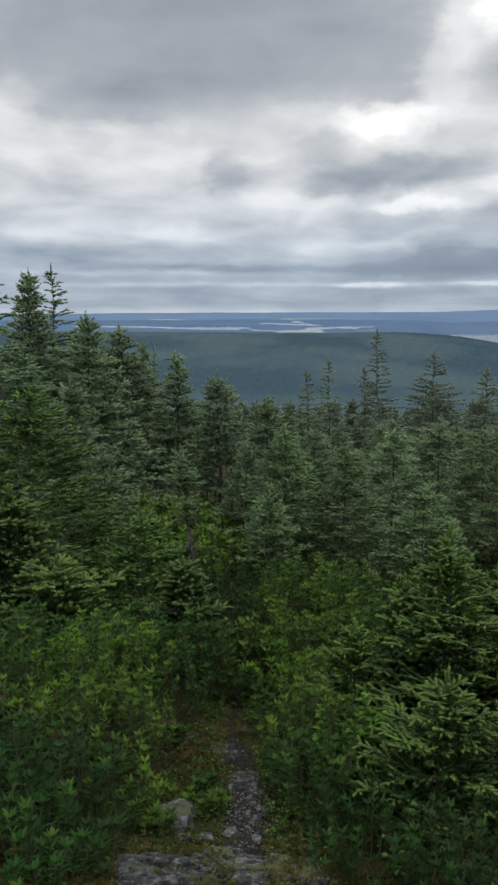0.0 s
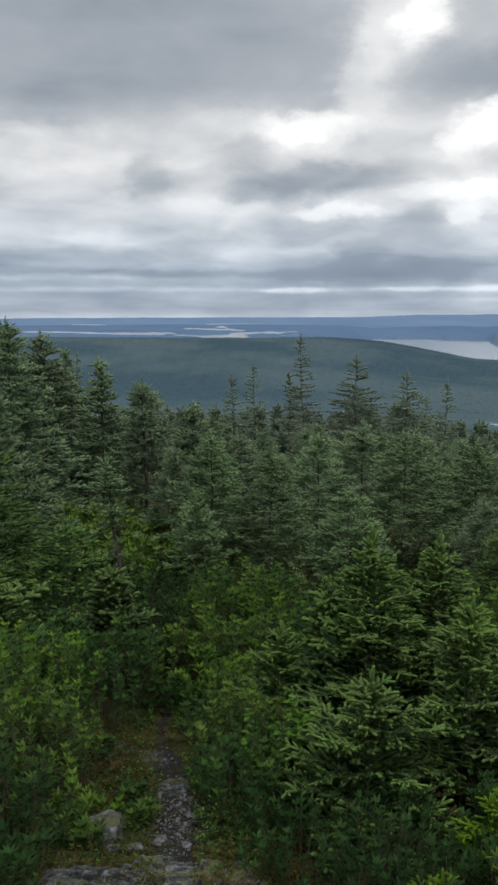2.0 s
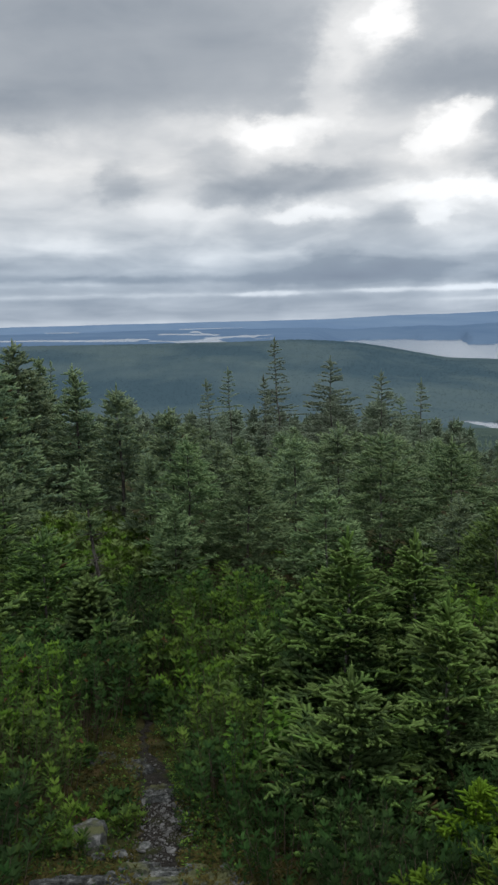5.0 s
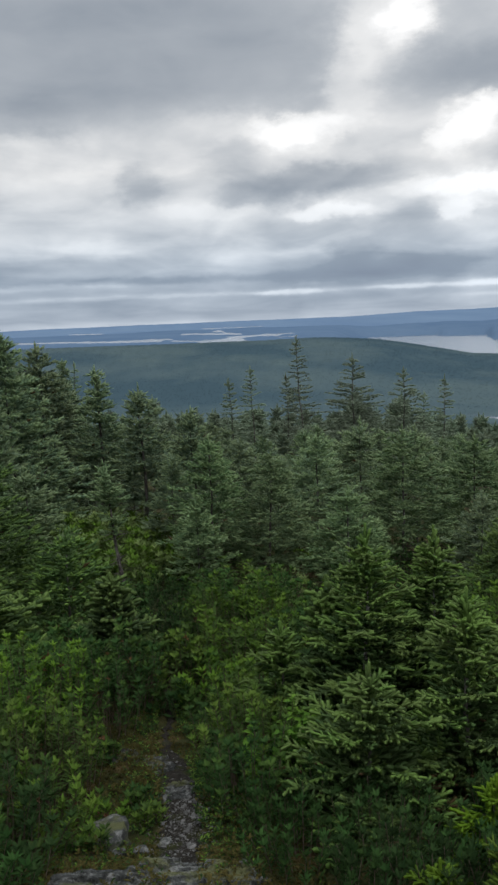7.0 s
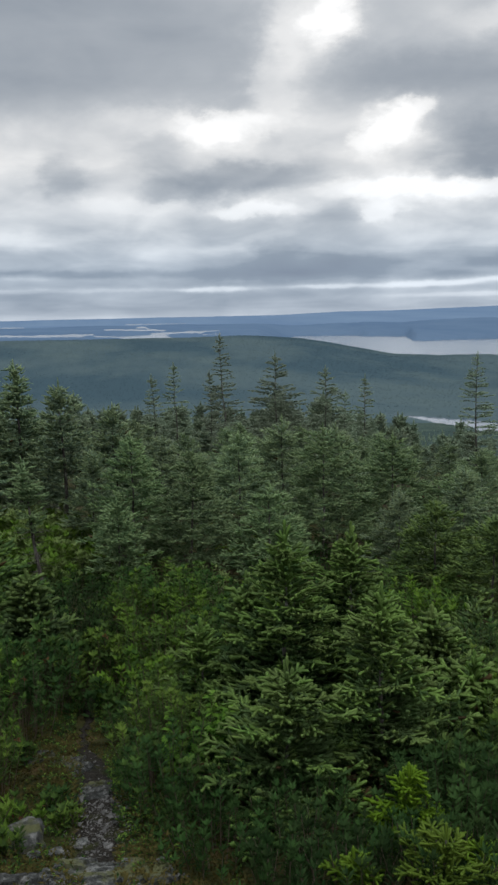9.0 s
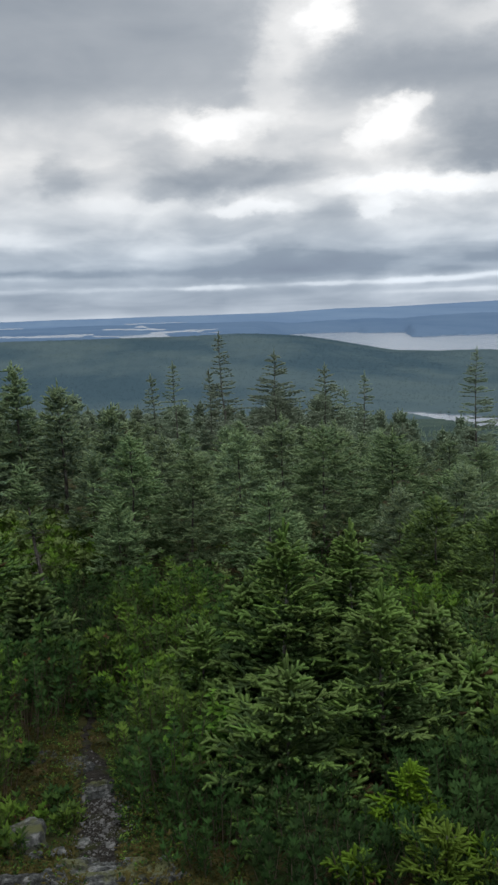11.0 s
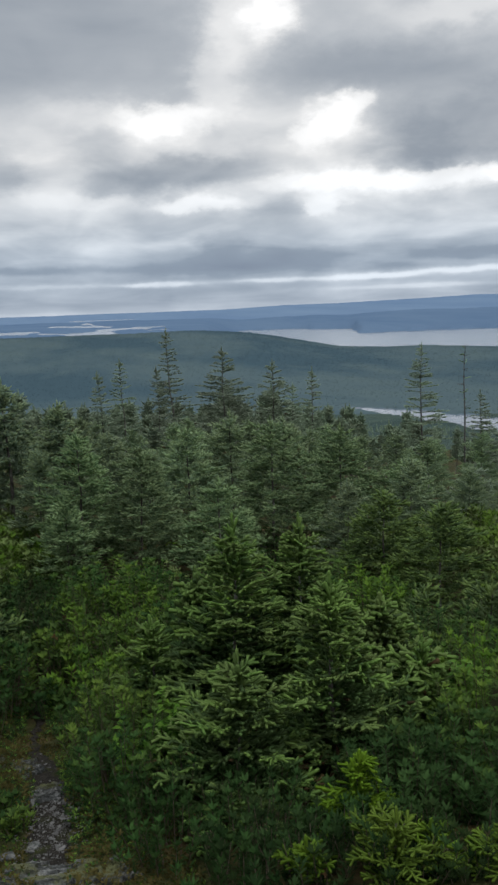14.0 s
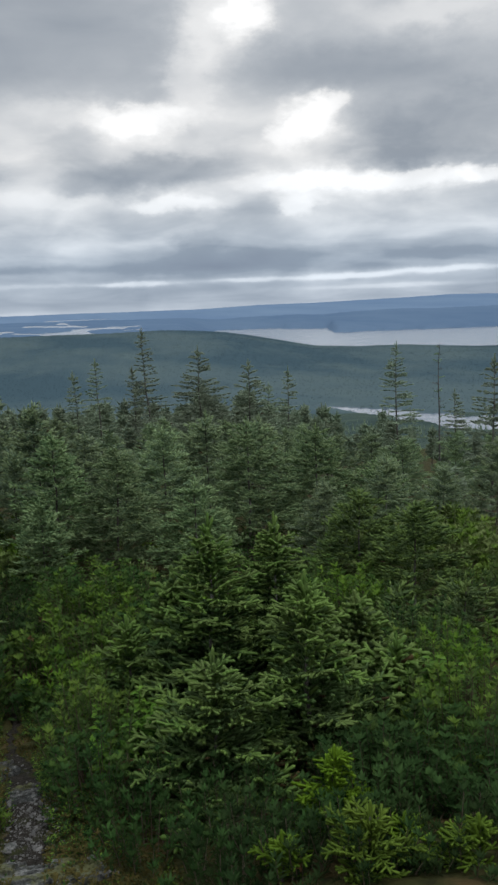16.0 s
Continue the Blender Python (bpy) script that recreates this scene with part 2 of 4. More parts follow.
SEED = foliage("withered_flower_heads", (0.09, 0.05, 0.026), (0.19, 0.1, 0.052))
BARK = plain("spruce_bark", [(0.3, (0.035, 0.030, 0.027)), (0.7, (0.13, 0.12, 0.11))], scale=22.0, bump_at=0.008, stretch=(1, 1, 0.35), patches=((0.24, 0.25, 0.22), 9.0, 0.55, 0.65))
TWIG = plain("brown_twigs", [(0.3, (0.05, 0.035, 0.025)), (0.7, (0.13, 0.10, 0.08))], scale=40.0, bump_by=0)
SNAGWOOD = plain("weathered_dead_wood", [(0.3, (0.04, 0.039, 0.037)), (0.7, (0.12, 0.117, 0.112))], scale=15.0, stretch=(1, 1, 0.2))
ROCK = plain("grey_granite", [(0.28, (0.012, 0.0125, 0.012)), (0.5, (0.050, 0.053, 0.051)), (0.68, (0.17, 0.172, 0.165))], scale=24.0, bump_by=0.9, bump_at=0.02, detail=9.0,
             patches=((0.07, 0.075, 0.035), 5.0, 0.50, 0.60))
PEBBLE = plain("pale_gravel", [(0.3, (0.036, 0.036, 0.034)), (0.7, (0.135, 0.133, 0.128))], scale=30.0, bump_at=0.004)
SOIL = plain("dark_peaty_soil", [(0.3, (0.011, 0.0098, 0.008)), (0.55, (0.025, 0.022, 0.018)), (0.75, (0.055, 0.050, 0.043))], rough=0.95, scale=26.0, bump_by=1.0, bump_at=0.04, detail=9.0, patches=((0.030, 0.034, 0.012), 4.0, 0.52, 0.62))
MOSS = plain("moss_and_soil", [(0.3, (0.013, 0.013, 0.006)), (0.5, (0.026, 0.029, 0.009)), (0.72, (0.045, 0.042, 0.015))], rough=0.95, scale=9.0, bump_by=0.9, bump_at=0.04, detail=9.0,
             patches=((0.06, 0.042, 0.018), 2.6, 0.52, 0.64))
# air haze is mixed into these base colours, bluer from valley to horizon
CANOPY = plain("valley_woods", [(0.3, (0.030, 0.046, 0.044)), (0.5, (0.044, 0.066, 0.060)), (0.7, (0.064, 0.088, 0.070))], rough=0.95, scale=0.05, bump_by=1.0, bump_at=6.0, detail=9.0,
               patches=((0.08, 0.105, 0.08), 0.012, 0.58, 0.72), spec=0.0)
# the dark patches paint in the shading of ridges and hollows
HAZY_HILL = plain("hazy_wooded_hill", [(0.3, (0.056, 0.084, 0.097)), (0.5, (0.064, 0.093, 0.099)), (0.7, (0.073, 0.101, 0.099))], rough=0.95, scale=0.012, bump_by=0, bump_at=8.0, detail=6.0,
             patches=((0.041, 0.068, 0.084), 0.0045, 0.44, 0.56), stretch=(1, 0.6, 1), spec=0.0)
HAZY_FLOOR = plain("hazy_hill_floor", [(0.3, (0.056, 0.083, 0.095)), (0.7, (0.068, 0.096, 0.100))], rough=1.0, scale=0.02, bump_by=0, spec=0.0, stretch=(1, 0.6, 1), patches=((0.040, 0.066, 0.081), 0.0045, 0.44, 0.56))
HAZE_FAR = plain("haze_blue_hills", [(0.3, (0.070, 0.113, 0.182)), (0.7, (0.095, 0.142, 0.209))], rough=1.0, scale=0.004, bump_by=0.3, bump_at=12.0, stretch=(1, 0.4, 1), spec=0.0)
HAZE_FARTHEST = plain("haze_blue_farthest_hills", [(0.3, (0.098, 0.150, 0.232)), (0.7, (0.126, 0.182, 0.258))], rough=1.0, scale=0.003, bump_by=0.2, bump_at=12.0, stretch=(1, 0.3, 1), spec=0.0)


def build_water(t):
    pos = nd(t, "ShaderNodeNewGeometry").outputs["Position"]
    n = nd(t, "ShaderNodeTexNoise", Vector=pos, Scale=0.12, Detail=5.0).outputs[0]
    p = nd(t, "ShaderNodeBsdfPrincipled", Roughness=0.16, Normal=bump(t, n, 0.25, 0.6))
    p.inputs["Base Color"].default_value = (0.10, 0.13, 0.17, 1)
    return p.outputs[0]


WATER = material("lake_water", build_water)

# ---- mesh helpers ----


def mesh_of(name, verts, tris, mats, index=None, smooth=False):
    me = bpy.data.meshes.new(name)
    verts, tris = np.asarray(verts, np.float32), np.asarray(tris, np.int32)
    me.vertices.add(len(verts))
    me.vertices.foreach_set("co", verts.ravel())
    me.loops.add(tris.size)
    me.loops.foreach_set("vertex_index", tris.ravel())
    me.polygons.add(len(tris))
    me.polygons.foreach_set("loop_start", np.arange(len(tris), dtype=np.int32) * 3)
    for m in mats:
        me.materials.append(m)
    if index is not None:
        me.polygons.foreach_set("material_index", np.asarray(index, np.int32))
    me.polygons.foreach_set("use_smooth", np.full(len(tris), smooth))
    me.update(calc_edges=True)
    return me


def part(name, me, parent, label=""):
    ob = new(name, me)
    ob.parent = parent
    return tagged(ob, label)


class Pile:
    """Collects triangles of one mesh."""

    def __init__(self):
        self.v, self.f, self.m, self.n = [], [], [], 0

    def add(self, v, f, m=0):
        v, f = np.asarray(v, float), np.asarray(f)
        self.v.append(v)
        self.f.append(f + self.n)
        self.m.append(np.broadcast_to(np.asarray(m), (len(f),)))
        self.n += len(v)

    def mesh(self, name, mats, smooth=False):
        return mesh_of(name, np.concatenate(self.v), np.concatenate(self.f), mats, np.concatenate(self.m), smooth)


def frames_of(d):
    """For unit ways d (n, 3): two ways square to each."""
    ref = np.where(np.abs(d[:, 2:3]) < 0.9, np.array([[0.0, 0, 1]]), np.array([[1.0, 0, 0]]))
    u = np.cross(ref, d)
    u /= np.linalg.norm(u, axis=1)[:, None] + 1e-9
    return u, np.cross(d, u)


def scatter(pile, shapes, pos, way, length, width, m, rng, spin=True):
    """Lays copies of small shapes (z along, unit long) at pos along way."""
    pos, way = np.asarray(pos, float), np.asarray(way, float)
    if not len(pos):
        return
    way = way / (np.linalg.norm(way, axis=1)[:, None] + 1e-9)
    length, width, m = (np.broadcast_to(np.asarray(a, float), (len(pos),)) for a in (length, width, m))
    u, v = frames_of(way)
    if spin:
        a = rng.uniform(0, 2 * np.pi, len(pos))[:, None]
        u, v = u * np.cos(a) + v * np.sin(a), v * np.cos(a) - u * np.sin(a)
    which = rng.integers(0, len(shapes), len(pos))
    for k, (sv, sf) in enumerate(shapes):
        i = np.nonzero(which == k)[0]
        if not len(i):
            continue
        w = pos[i, None] + (u[i, None] * sv[None, :, :1] + v[i, None] * sv[None, :, 1:2]) * width[i, None, None] + way[i, None] * sv[None, :, 2:] * length[i, None, None]
        f = sf[None] + (np.arange(len(i)) * len(sv))[:, None, None]
        pile.add(w.reshape(-1, 3), f.reshape(-1, 3), np.repeat(m[i].astype(int), len(sf)))


def tube(pile, pts, radii, sides=6, m=0):
    pts = np.asarray(pts, float)
    d = np.gradient(pts, axis=0)
    d /= np.linalg.norm(d, axis=1)[:, None] + 1e-9
    u, v = frames_of(d)
    a = np.linspace(0, 2 * np.pi, sides, endpoint=False)
    ring = pts[:, None] + (u[:, None] * np.cos(a)[None, :, None] + v[:, None] * np.sin(a)[None, :, None]) * np.asarray(radii)[:, None, None]
    f = []
    for i in range(len(pts) - 1):
        for j in range(sides):
            k = (j + 1) % sides
            a0, a1, b0, b1 = i * sides + j, i * sides + k, (i + 1) * sides + j, (i + 1) * sides + k
            f += [(a0, a1, b1), (a0, b1, b0)]
    pile.add(ring.reshape(-1, 3), f, m)


def shoot_shape(rng, needles, sides, body, wide, lean=1.0, blunt=True):
    """One sprig, one long and one wide: a body of close needles, and single needles that stand out of it."""
    v, f = [(0.0, 0.0, -0.02)], []
    rings = ((0.08, 0.85), (0.88, 0.9)) if blunt else ((0.4, 1.0),)
    for z, r in rings:
        for k in range(sides):
            a = k * 2 * math.pi / sides + z
            w = r * body * rng.uniform(0.8, 1.2)
            v.append((w * math.cos(a), w * math.sin(a), z))
    v.append((0.0, 0.0, 1.0))
    last = len(v) - 1
    for k in range(sides):
        j = (k + 1) % sides
        f.append((0, 1 + j, 1 + k))
        if blunt:
            f += [(1 + k, 1 + j, 1 + sides + j), (1 + k, 1 + sides + j, 1 + sides + k), (1 + sides + k, 1 + sides + j, last)]
        else:
            f.append((1 + k, 1 + j, last))
    for i in range(needles):
        z = (i + rng.random()) / needles
        a = i * 2.4 + rng.uniform(-0.4, 0.4)
        r = rng.uniform(0.8, 1.15) * (1.0 - 0.3 * z)
        out = np.array((math.cos(a), math.sin(a), 0))
        side = np.array((-math.sin(a), math.cos(a), 0)) * wide
        tip = out * r * lean + np.array((0, 0, z + 0.2))
        base = out * body * 0.6 + np.array((0, 0, z - 0.04))
        n = len(v)
        v += [tuple(base - side), tuple(base + side), tuple(tip)]
        f.append((n, n + 1, n + 2))
    return np.array(v, float), np.array(f)


rng0 = np.random.default_rng(5)
SHOOTS = [
    [shoot_shape(rng0, 5, 4, 0.70, 0.24) for _ in range(5)],
    [shoot_shape(rng0, 2, 4, 0.62, 0.38, 1.0, False) for _ in range(5)],
    [shoot_shape(rng0, 2, 3, 0.66, 0.45, 1.05, False) for _ in range(5)],
]

# ---- the land: one sheet from the summit to the horizon ----
HALF = radians(8)


def ground(x, y):
    """Height of the summit slope near the viewpoint."""
    x, y = np.asarray(x, float), np.asarray(y, float)
    s = np.maximum(0.0, x * math.sin(HALF) + y * math.cos(HALF))
    z = np.interp(s, [0, 1.2, 2.4, 3.8, 5.7, 8, 11, 15, 30, 60, 80, 130], [0, -0.10, -0.50, -1.05, -1.50, -1.95, -2.40, -2.95, -4.9, -9.2, -13.0, -24.0])
    z = z - 0.07 * np.maximum(0, x - 6) + 0.05 * np.maximum(0, -x - 1.0) * np.minimum(1, s / 6)
    return z + 0.05 * np.sin(x * 2.1 + 0.6) * np.sin(y * 1.7) * np.minimum(1, s / 3) + 0.02 * np.sin(x * 5.3 + y * 3.1)


def ease(v, a, b):
    k = np.clip((v - a) / (b - a), 0, 1)
    return k * k * (3 - 2 * k)


def wave(a, b, seed):
    """Soft uneven bumps, about -1 to 1."""
    r = np.random.default_rng(seed)
    out = 0.0
    for k in range(7):
        p, q, s = r.uniform(-1, 1), r.uniform(-1, 1), 1.6 ** k
        out = out + np.sin(a * p * s + b * q * s + r.uniform(0, 6.3)) / 1.25 ** k
    return out / 3.0


CREST_R = 1240.0
# water of the far lakes: strips from (azimuth, elevation) to (azimuth, elevation) in degrees, and half their width
FAR_WATER = [(-11.5, -1.03, -7.5, -1.08, 0.06), (-7.5, -1.08, -4.4, -1.18, 0.065), (-4.4, -1.18, -0.4, -1.16, 0.07), (-4.4, -1.2, -1.0, -1.27, 0.05), (0.3, -1.29, 3.1, -1.43, 0.05),
             (2.3, -1.44, 5.0, -1.46, 0.06), (3.0, -1.36, 6.6, -1.16, 0.12), (4.2, -1.16, 8.4, -1.07, 0.045), (6.7, -1.33, 8.7, -1.28, 0.035), (1.2, -0.84, 4.6, -0.96, 0.05), (3.6, -0.72, 3.9, -0.92, 0.07),
             (2.5, -0.50, 6.3, -0.46, 0.05), (-6.8, -0.56, -4.8, -0.59, 0.03)]


def land(r, az):
    """Height of the land at distance r (m) and azimuth az (degrees)."""
    a = np.radians(az)
    near = ground(r * np.sin(a), r * np.cos(a))
    edge = ground(80 * np.sin(a), 80 * np.cos(a))
    az_v = np.clip(az, -24, 40)
    valley = edge + (-55.5 - edge) * ease(r, 80, 330)
    pond = np.abs(np.degrees(np.arctan2(58.65, r)) - (7.1 + (az_v - 21) * 0.12)) - (0.05 + 0.055 * np.maximum(0, az_v - 20.5)) * (0.8 + 0.35 * wave(az_v * 2.5, r * 0.02, 3))
    valley = np.where((r > 330) & (r < 520), -55.8 - 3.0 * ease(-pond, -0.05, 0.1) * (az_v > 20.5), valley)
    crest = np.interp(az_v, [-24, -8, 1, 6, 10.5, 12.5, 14.5, 16.2, 18.6, 21, 24, 27, 32, 40], [-1.25, -1.29, -1.37, -1.37, -1.28, -1.40, -1.56, -1.82, -2.28, -2.72, -2.84, -2.80, -3.03, -3.2]) - 0.13
    k = np.clip((r - 500) / (CREST_R - 500), 0, 1)
    hill = -6.5 + (crest + 6.5) * np.sin(k * np.pi / 2) + 0.22 * wave(az_v * 0.5, r * 0.006, 4) * np.sin(np.pi * np.clip(k, 0, 1)) ** 1.0
    hill = hill + 0.018 * wave(az_v * 9, r * 0.05, 8)
    z = np.where(r < 80, near, np.where(r < 500, valley, 1.65 + r * np.tan(np.radians(hill))))
    # beyond the crest
    e = -np.degrees(np.arctan2(36.0, r))
    wet = np.full_like(r, -1.0)
    shore = 0.35 * wave(az_v * 4.0, e * 20, 11)
    for a0, e0, a1, e1, half in FAR_WATER:
        k = np.clip((az_v - a0) / (a1 - a0), 0, 1)
        off = np.hypot((az_v - a0 - k * (a1 - a0)) * 0.12, e - e0 - k * (e1 - e0))
        wet = np.maximum(wet, 1 - off / half + shore)
    sky = np.interp(az_v, [-24, -11, 2, 13, 17, 21, 26.8, 30.2, 33, 40], [-0.16, -0.14, -0.05, -0.05, 0.10, 0.12, 0.26, 0.40, 0.34, 0.2]) + 0.025 * wave(az_v * 0.7, 0 * r, 21)
    left = -35.05 + (1.9 + 0.7 * wave(az_v * 1.3, r * 0.004, 5)) * ease(-wet, -0.1, 0.25)
    # a humped island and two low spits among the lakes
    for ca, ce, wa, we, rise in ((2.3, -1.20, 1.9, 0.10, 5.5), (6.3, -1.28, 1.5, 0.10, 3.0), (5.6, -0.66, 2.2, 0.08, 5.0), (0.0, -0.62, 3.2, 0.05, 3.0)):
        left = left + rise * np.maximum(0, 1 - ((az_v - ca) / wa) ** 2 - ((e - ce) / we) ** 2)
    top = 1.65 + r * np.tan(np.radians(sky))
    left = left + (top - left) * ease(r, 4250, 4800)
    bank = np.interp(az_v, [13, 18.6, 18.9, 21.9, 22.3, 25, 32, 40], [2780, 2800, 2650, 2610, 2160, 2240, 2340, 2500]) + 35 * wave(az_v * 3, 0 * r, 31)
    es = -np.degrees(np.arctan2(75.0, bank))
    kr = np.clip((r - bank) / (4750 - bank), 0, 1)
    right = np.where(r < bank, -77.35, 1.65 + r * np.tan(np.radians(es + 0.03 + (sky - es) * kr ** 0.55 + 0.07 * wave(az_v * 0.8, r * 0.004, 41) * np.sin(np.pi * kr))))
    far = left + (right - left) * ease(az_v, 11.2, 14.4)
    drop = ease(r, CREST_R, CREST_R + 130)
    z = np.where(r > CREST_R, z + (np.minimum(far, z) - z) * drop, z)
    return np.where(r > CREST_R + 130, far, z)


rings = np.concatenate([np.linspace(0.3, 2.5, 8), np.linspace(2.7, 9, 52), np.linspace(9.5, 30, 42), np.linspace(32, 80, 25), np.linspace(90, 325, 24), np.linspace(331, 519, 36),
                        np.linspace(530, CREST_R, 48), 36.0 / np.tan(np.radians(np.linspace(1.56, 0.425, 110)))])
azs = np.concatenate([np.arange(-180, -24, 4.0), np.arange(-24, -12, 0.35), np.arange(-12, 11, 0.14), np.arange(11, 40, 0.3), np.arange(40, 180, 4.0)])
RR, AA = np.meshgrid(rings, azs, indexing="ij")
ZZ = land(RR, AA)
pts = np.stack([RR * np.sin(np.radians(AA)), RR * np.cos(np.radians(AA)), ZZ], -1).reshape(-1, 3)
na, nr = len(azs), len(rings)
ii, jj = np.meshgrid(np.arange(nr - 1), np.arange(na), indexing="ij")
q00, q01 = ii * na + jj, ii * na + (jj + 1) % na
q10, q11 = q00 + na, q01 + na
tri = np.concatenate([np.stack([q00, q11, q10], -1).reshape(-1, 3), np.stack([q00, q01, q11], -1).reshape(-1, 3)])
# rings of land by distance, each outer band painted hazier
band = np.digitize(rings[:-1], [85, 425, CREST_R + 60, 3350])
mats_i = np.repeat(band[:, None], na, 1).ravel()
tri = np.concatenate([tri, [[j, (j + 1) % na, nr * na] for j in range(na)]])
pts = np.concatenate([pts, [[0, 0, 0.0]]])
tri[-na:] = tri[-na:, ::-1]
ground_ob = new("ground", mesh_of("ground", pts, tri, [MOSS, CANOPY, HAZY_FLOOR, HAZE_FAR, HAZE_FARTHEST], np.concatenate([mats_i, mats_i, np.zeros(na, int)]), True))
tagged(ground_ob, "mossy summit slope falling to wooded hills and haze-blue distance", "ground", kind="structure")


def water_sheet(name, z, r0, r1, a0, a1, label):
    a = np.radians(np.linspace(a0, a1, 40))
    v = np.concatenate([np.stack([r * np.sin(a), r * np.cos(a), np.full(40, z)], -1) for r in (r0, r1)])
    f = [t for j in range(39) for t in ((j, j + 1, 41 + j), (j, 41 + j, 40 + j))]
    tagged(new(name, mesh_of(name, v, np.array(f)[:, ::-1], [WATER])), label, "lake", kind="structure")


water_sheet("water_lake", -73.35, 1380, 4700, 12.7, 60, "pale grey lake below wooded haze-blue hills")
water_sheet("water_far_lakes", -34.35, CREST_R + 8, 4800, -40, 10.9, "thin bright lakes among far low islands")
water_sheet("water_pond", -57.0, 332, 515, 20.4, 44, "bright pond behind the spruce tops")

# ---- spruces ----


def grow_bough(rng, start, turn, length, rise, lod, seg, out, small=1.0):
    """Adds a bough's sprigs to out: (place, way, long, new growth), and returns its middle line."""
    hd = np.array((math.cos(turn), math.sin(turn), 0.0))
    n = max(2, int(round(length / seg)))
    s = np.linspace(0, length, n + 1)
    droop = rng.uniform(0.1, 0.35)
    zz = rise * s - droop * s * s / max(length, 0.01) + 0.22 * np.maximum(0, s - 0.6 * length)
    bend = rng.uniform(-0.12, 0.12) * s * s / max(length, 0.01)
    side = np.array((-hd[1], hd[0], 0.0))
    line = start + hd * s[:, None] + side * bend[:, None] + np.array((0, 0, 1.0)) * zz[:, None]
    for i in range(n):
        way = line[i + 1] - line[i]
        k = s[i] / length
        out.append((line[i], way, seg * (1.35 if lod == 0 and i == n - 1 else 1.05) * small, 1 if i == n - 1 else 0))
        if k < 0.06:
            continue
        for sg in (-1, 1):
            if rng.random() < 0.06:
                continue
            tl = (0.48 * (length - s[i]) + 0.5 * seg) * rng.uniform(0.6, 1.15)
            a = sg * rng.uniform(0.7, 1.05)
            w = hd * math.cos(a) + side * math.sin(a) + np.array((0, 0, rng.uniform(-0.12, 0.42) if lod == 0 else rng.uniform(-0.16, 0.2)))
            m = max(1, int(round(tl / seg)))
            p = line[i] + (line[i + 1] - line[i]) * rng.random()
            for j in range(m):
                out.append((p, w, seg * (1.25 if lod == 0 and j == m - 1 else 1.05) * small, 1 if j == m - 1 and k > 0.25 else 0))
                if lod == 0 and m > 1 and j > 0 or lod == 0 and rng.random() < 0.5:
                    b = rng.choice((-1, 1)) * rng.uniform(0.6, 1.0)
                    ca, sb = math.cos(b), math.sin(b)
                    w2 = np.array((w[0] * ca - w[1] * sb, w[0] * sb + w[1] * ca, w[2] + rng.uniform(-0.1, 0.3)))
                    out.append((p, w2, seg * rng.uniform(0.7, 1.0), 1 if k > 0.3 else 0))
                p = p + w * seg
                w = w + np.array((0, 0, 0.2 if lod == 0 else 0.12))
    return line


def grow_tuft(rng, start, turn, length, rise, seg, out, lift):
    """The leafy outer end of a bough: a flat spray of sprigs with upturned tips."""
    hd = np.array((math.cos(turn), math.sin(turn), 0.0))
    side = np.array((-hd[1], hd[0], 0.0))
    n = 4 if length > 3.2 * seg else 3 if length > 1.6 * seg else 2
    up = np.array((0, 0, 1.0))
    sag = rng.uniform(0.0, 0.3)
    for i in range(n):
        s = length - (n - i) * seg * 0.92
        k = (i + 1) / n
        p = start + hd * s + up * (rise * s - sag * seg * (1 - k) * 1.5) + side * rng.normal(0, 0.12) * seg
        out.append((p, hd + up * (rise + lift * k) + side * rng.normal(0, 0.15), seg * rng.uniform(1.0, 1.25), 1 if i == n - 1 else 0))
        for sg in (-1, 1):
            for j in range(2 if i < n - 1 else 1):
                a = sg * rng.uniform(0.45, 1.15)
                w = hd * math.cos(a) + side * math.sin(a) + up * (lift * rng.uniform(0.1, 1.3) + rng.uniform(-0.12, 0.12))
                q = p + hd * seg * rng.uniform(0, 0.7)
                out.append((q, w, seg * rng.uniform(0.8, 1.15), 0 if i < n - 2 else 1))
                if i < n - 1 and rng.random() < 0.75:
                    out.append((q + w * seg * 0.85, w + hd * 0.35 + up * 0.15, seg * rng.uniform(0.75, 1.1), 1))


LODS = {0: (0.052, 0.0126, 0.090), 1: (0.105, 0.027, 0.20), 2: (0.17, 0.043, 0.27), 3: (0.34, 0.095, 0.40)}


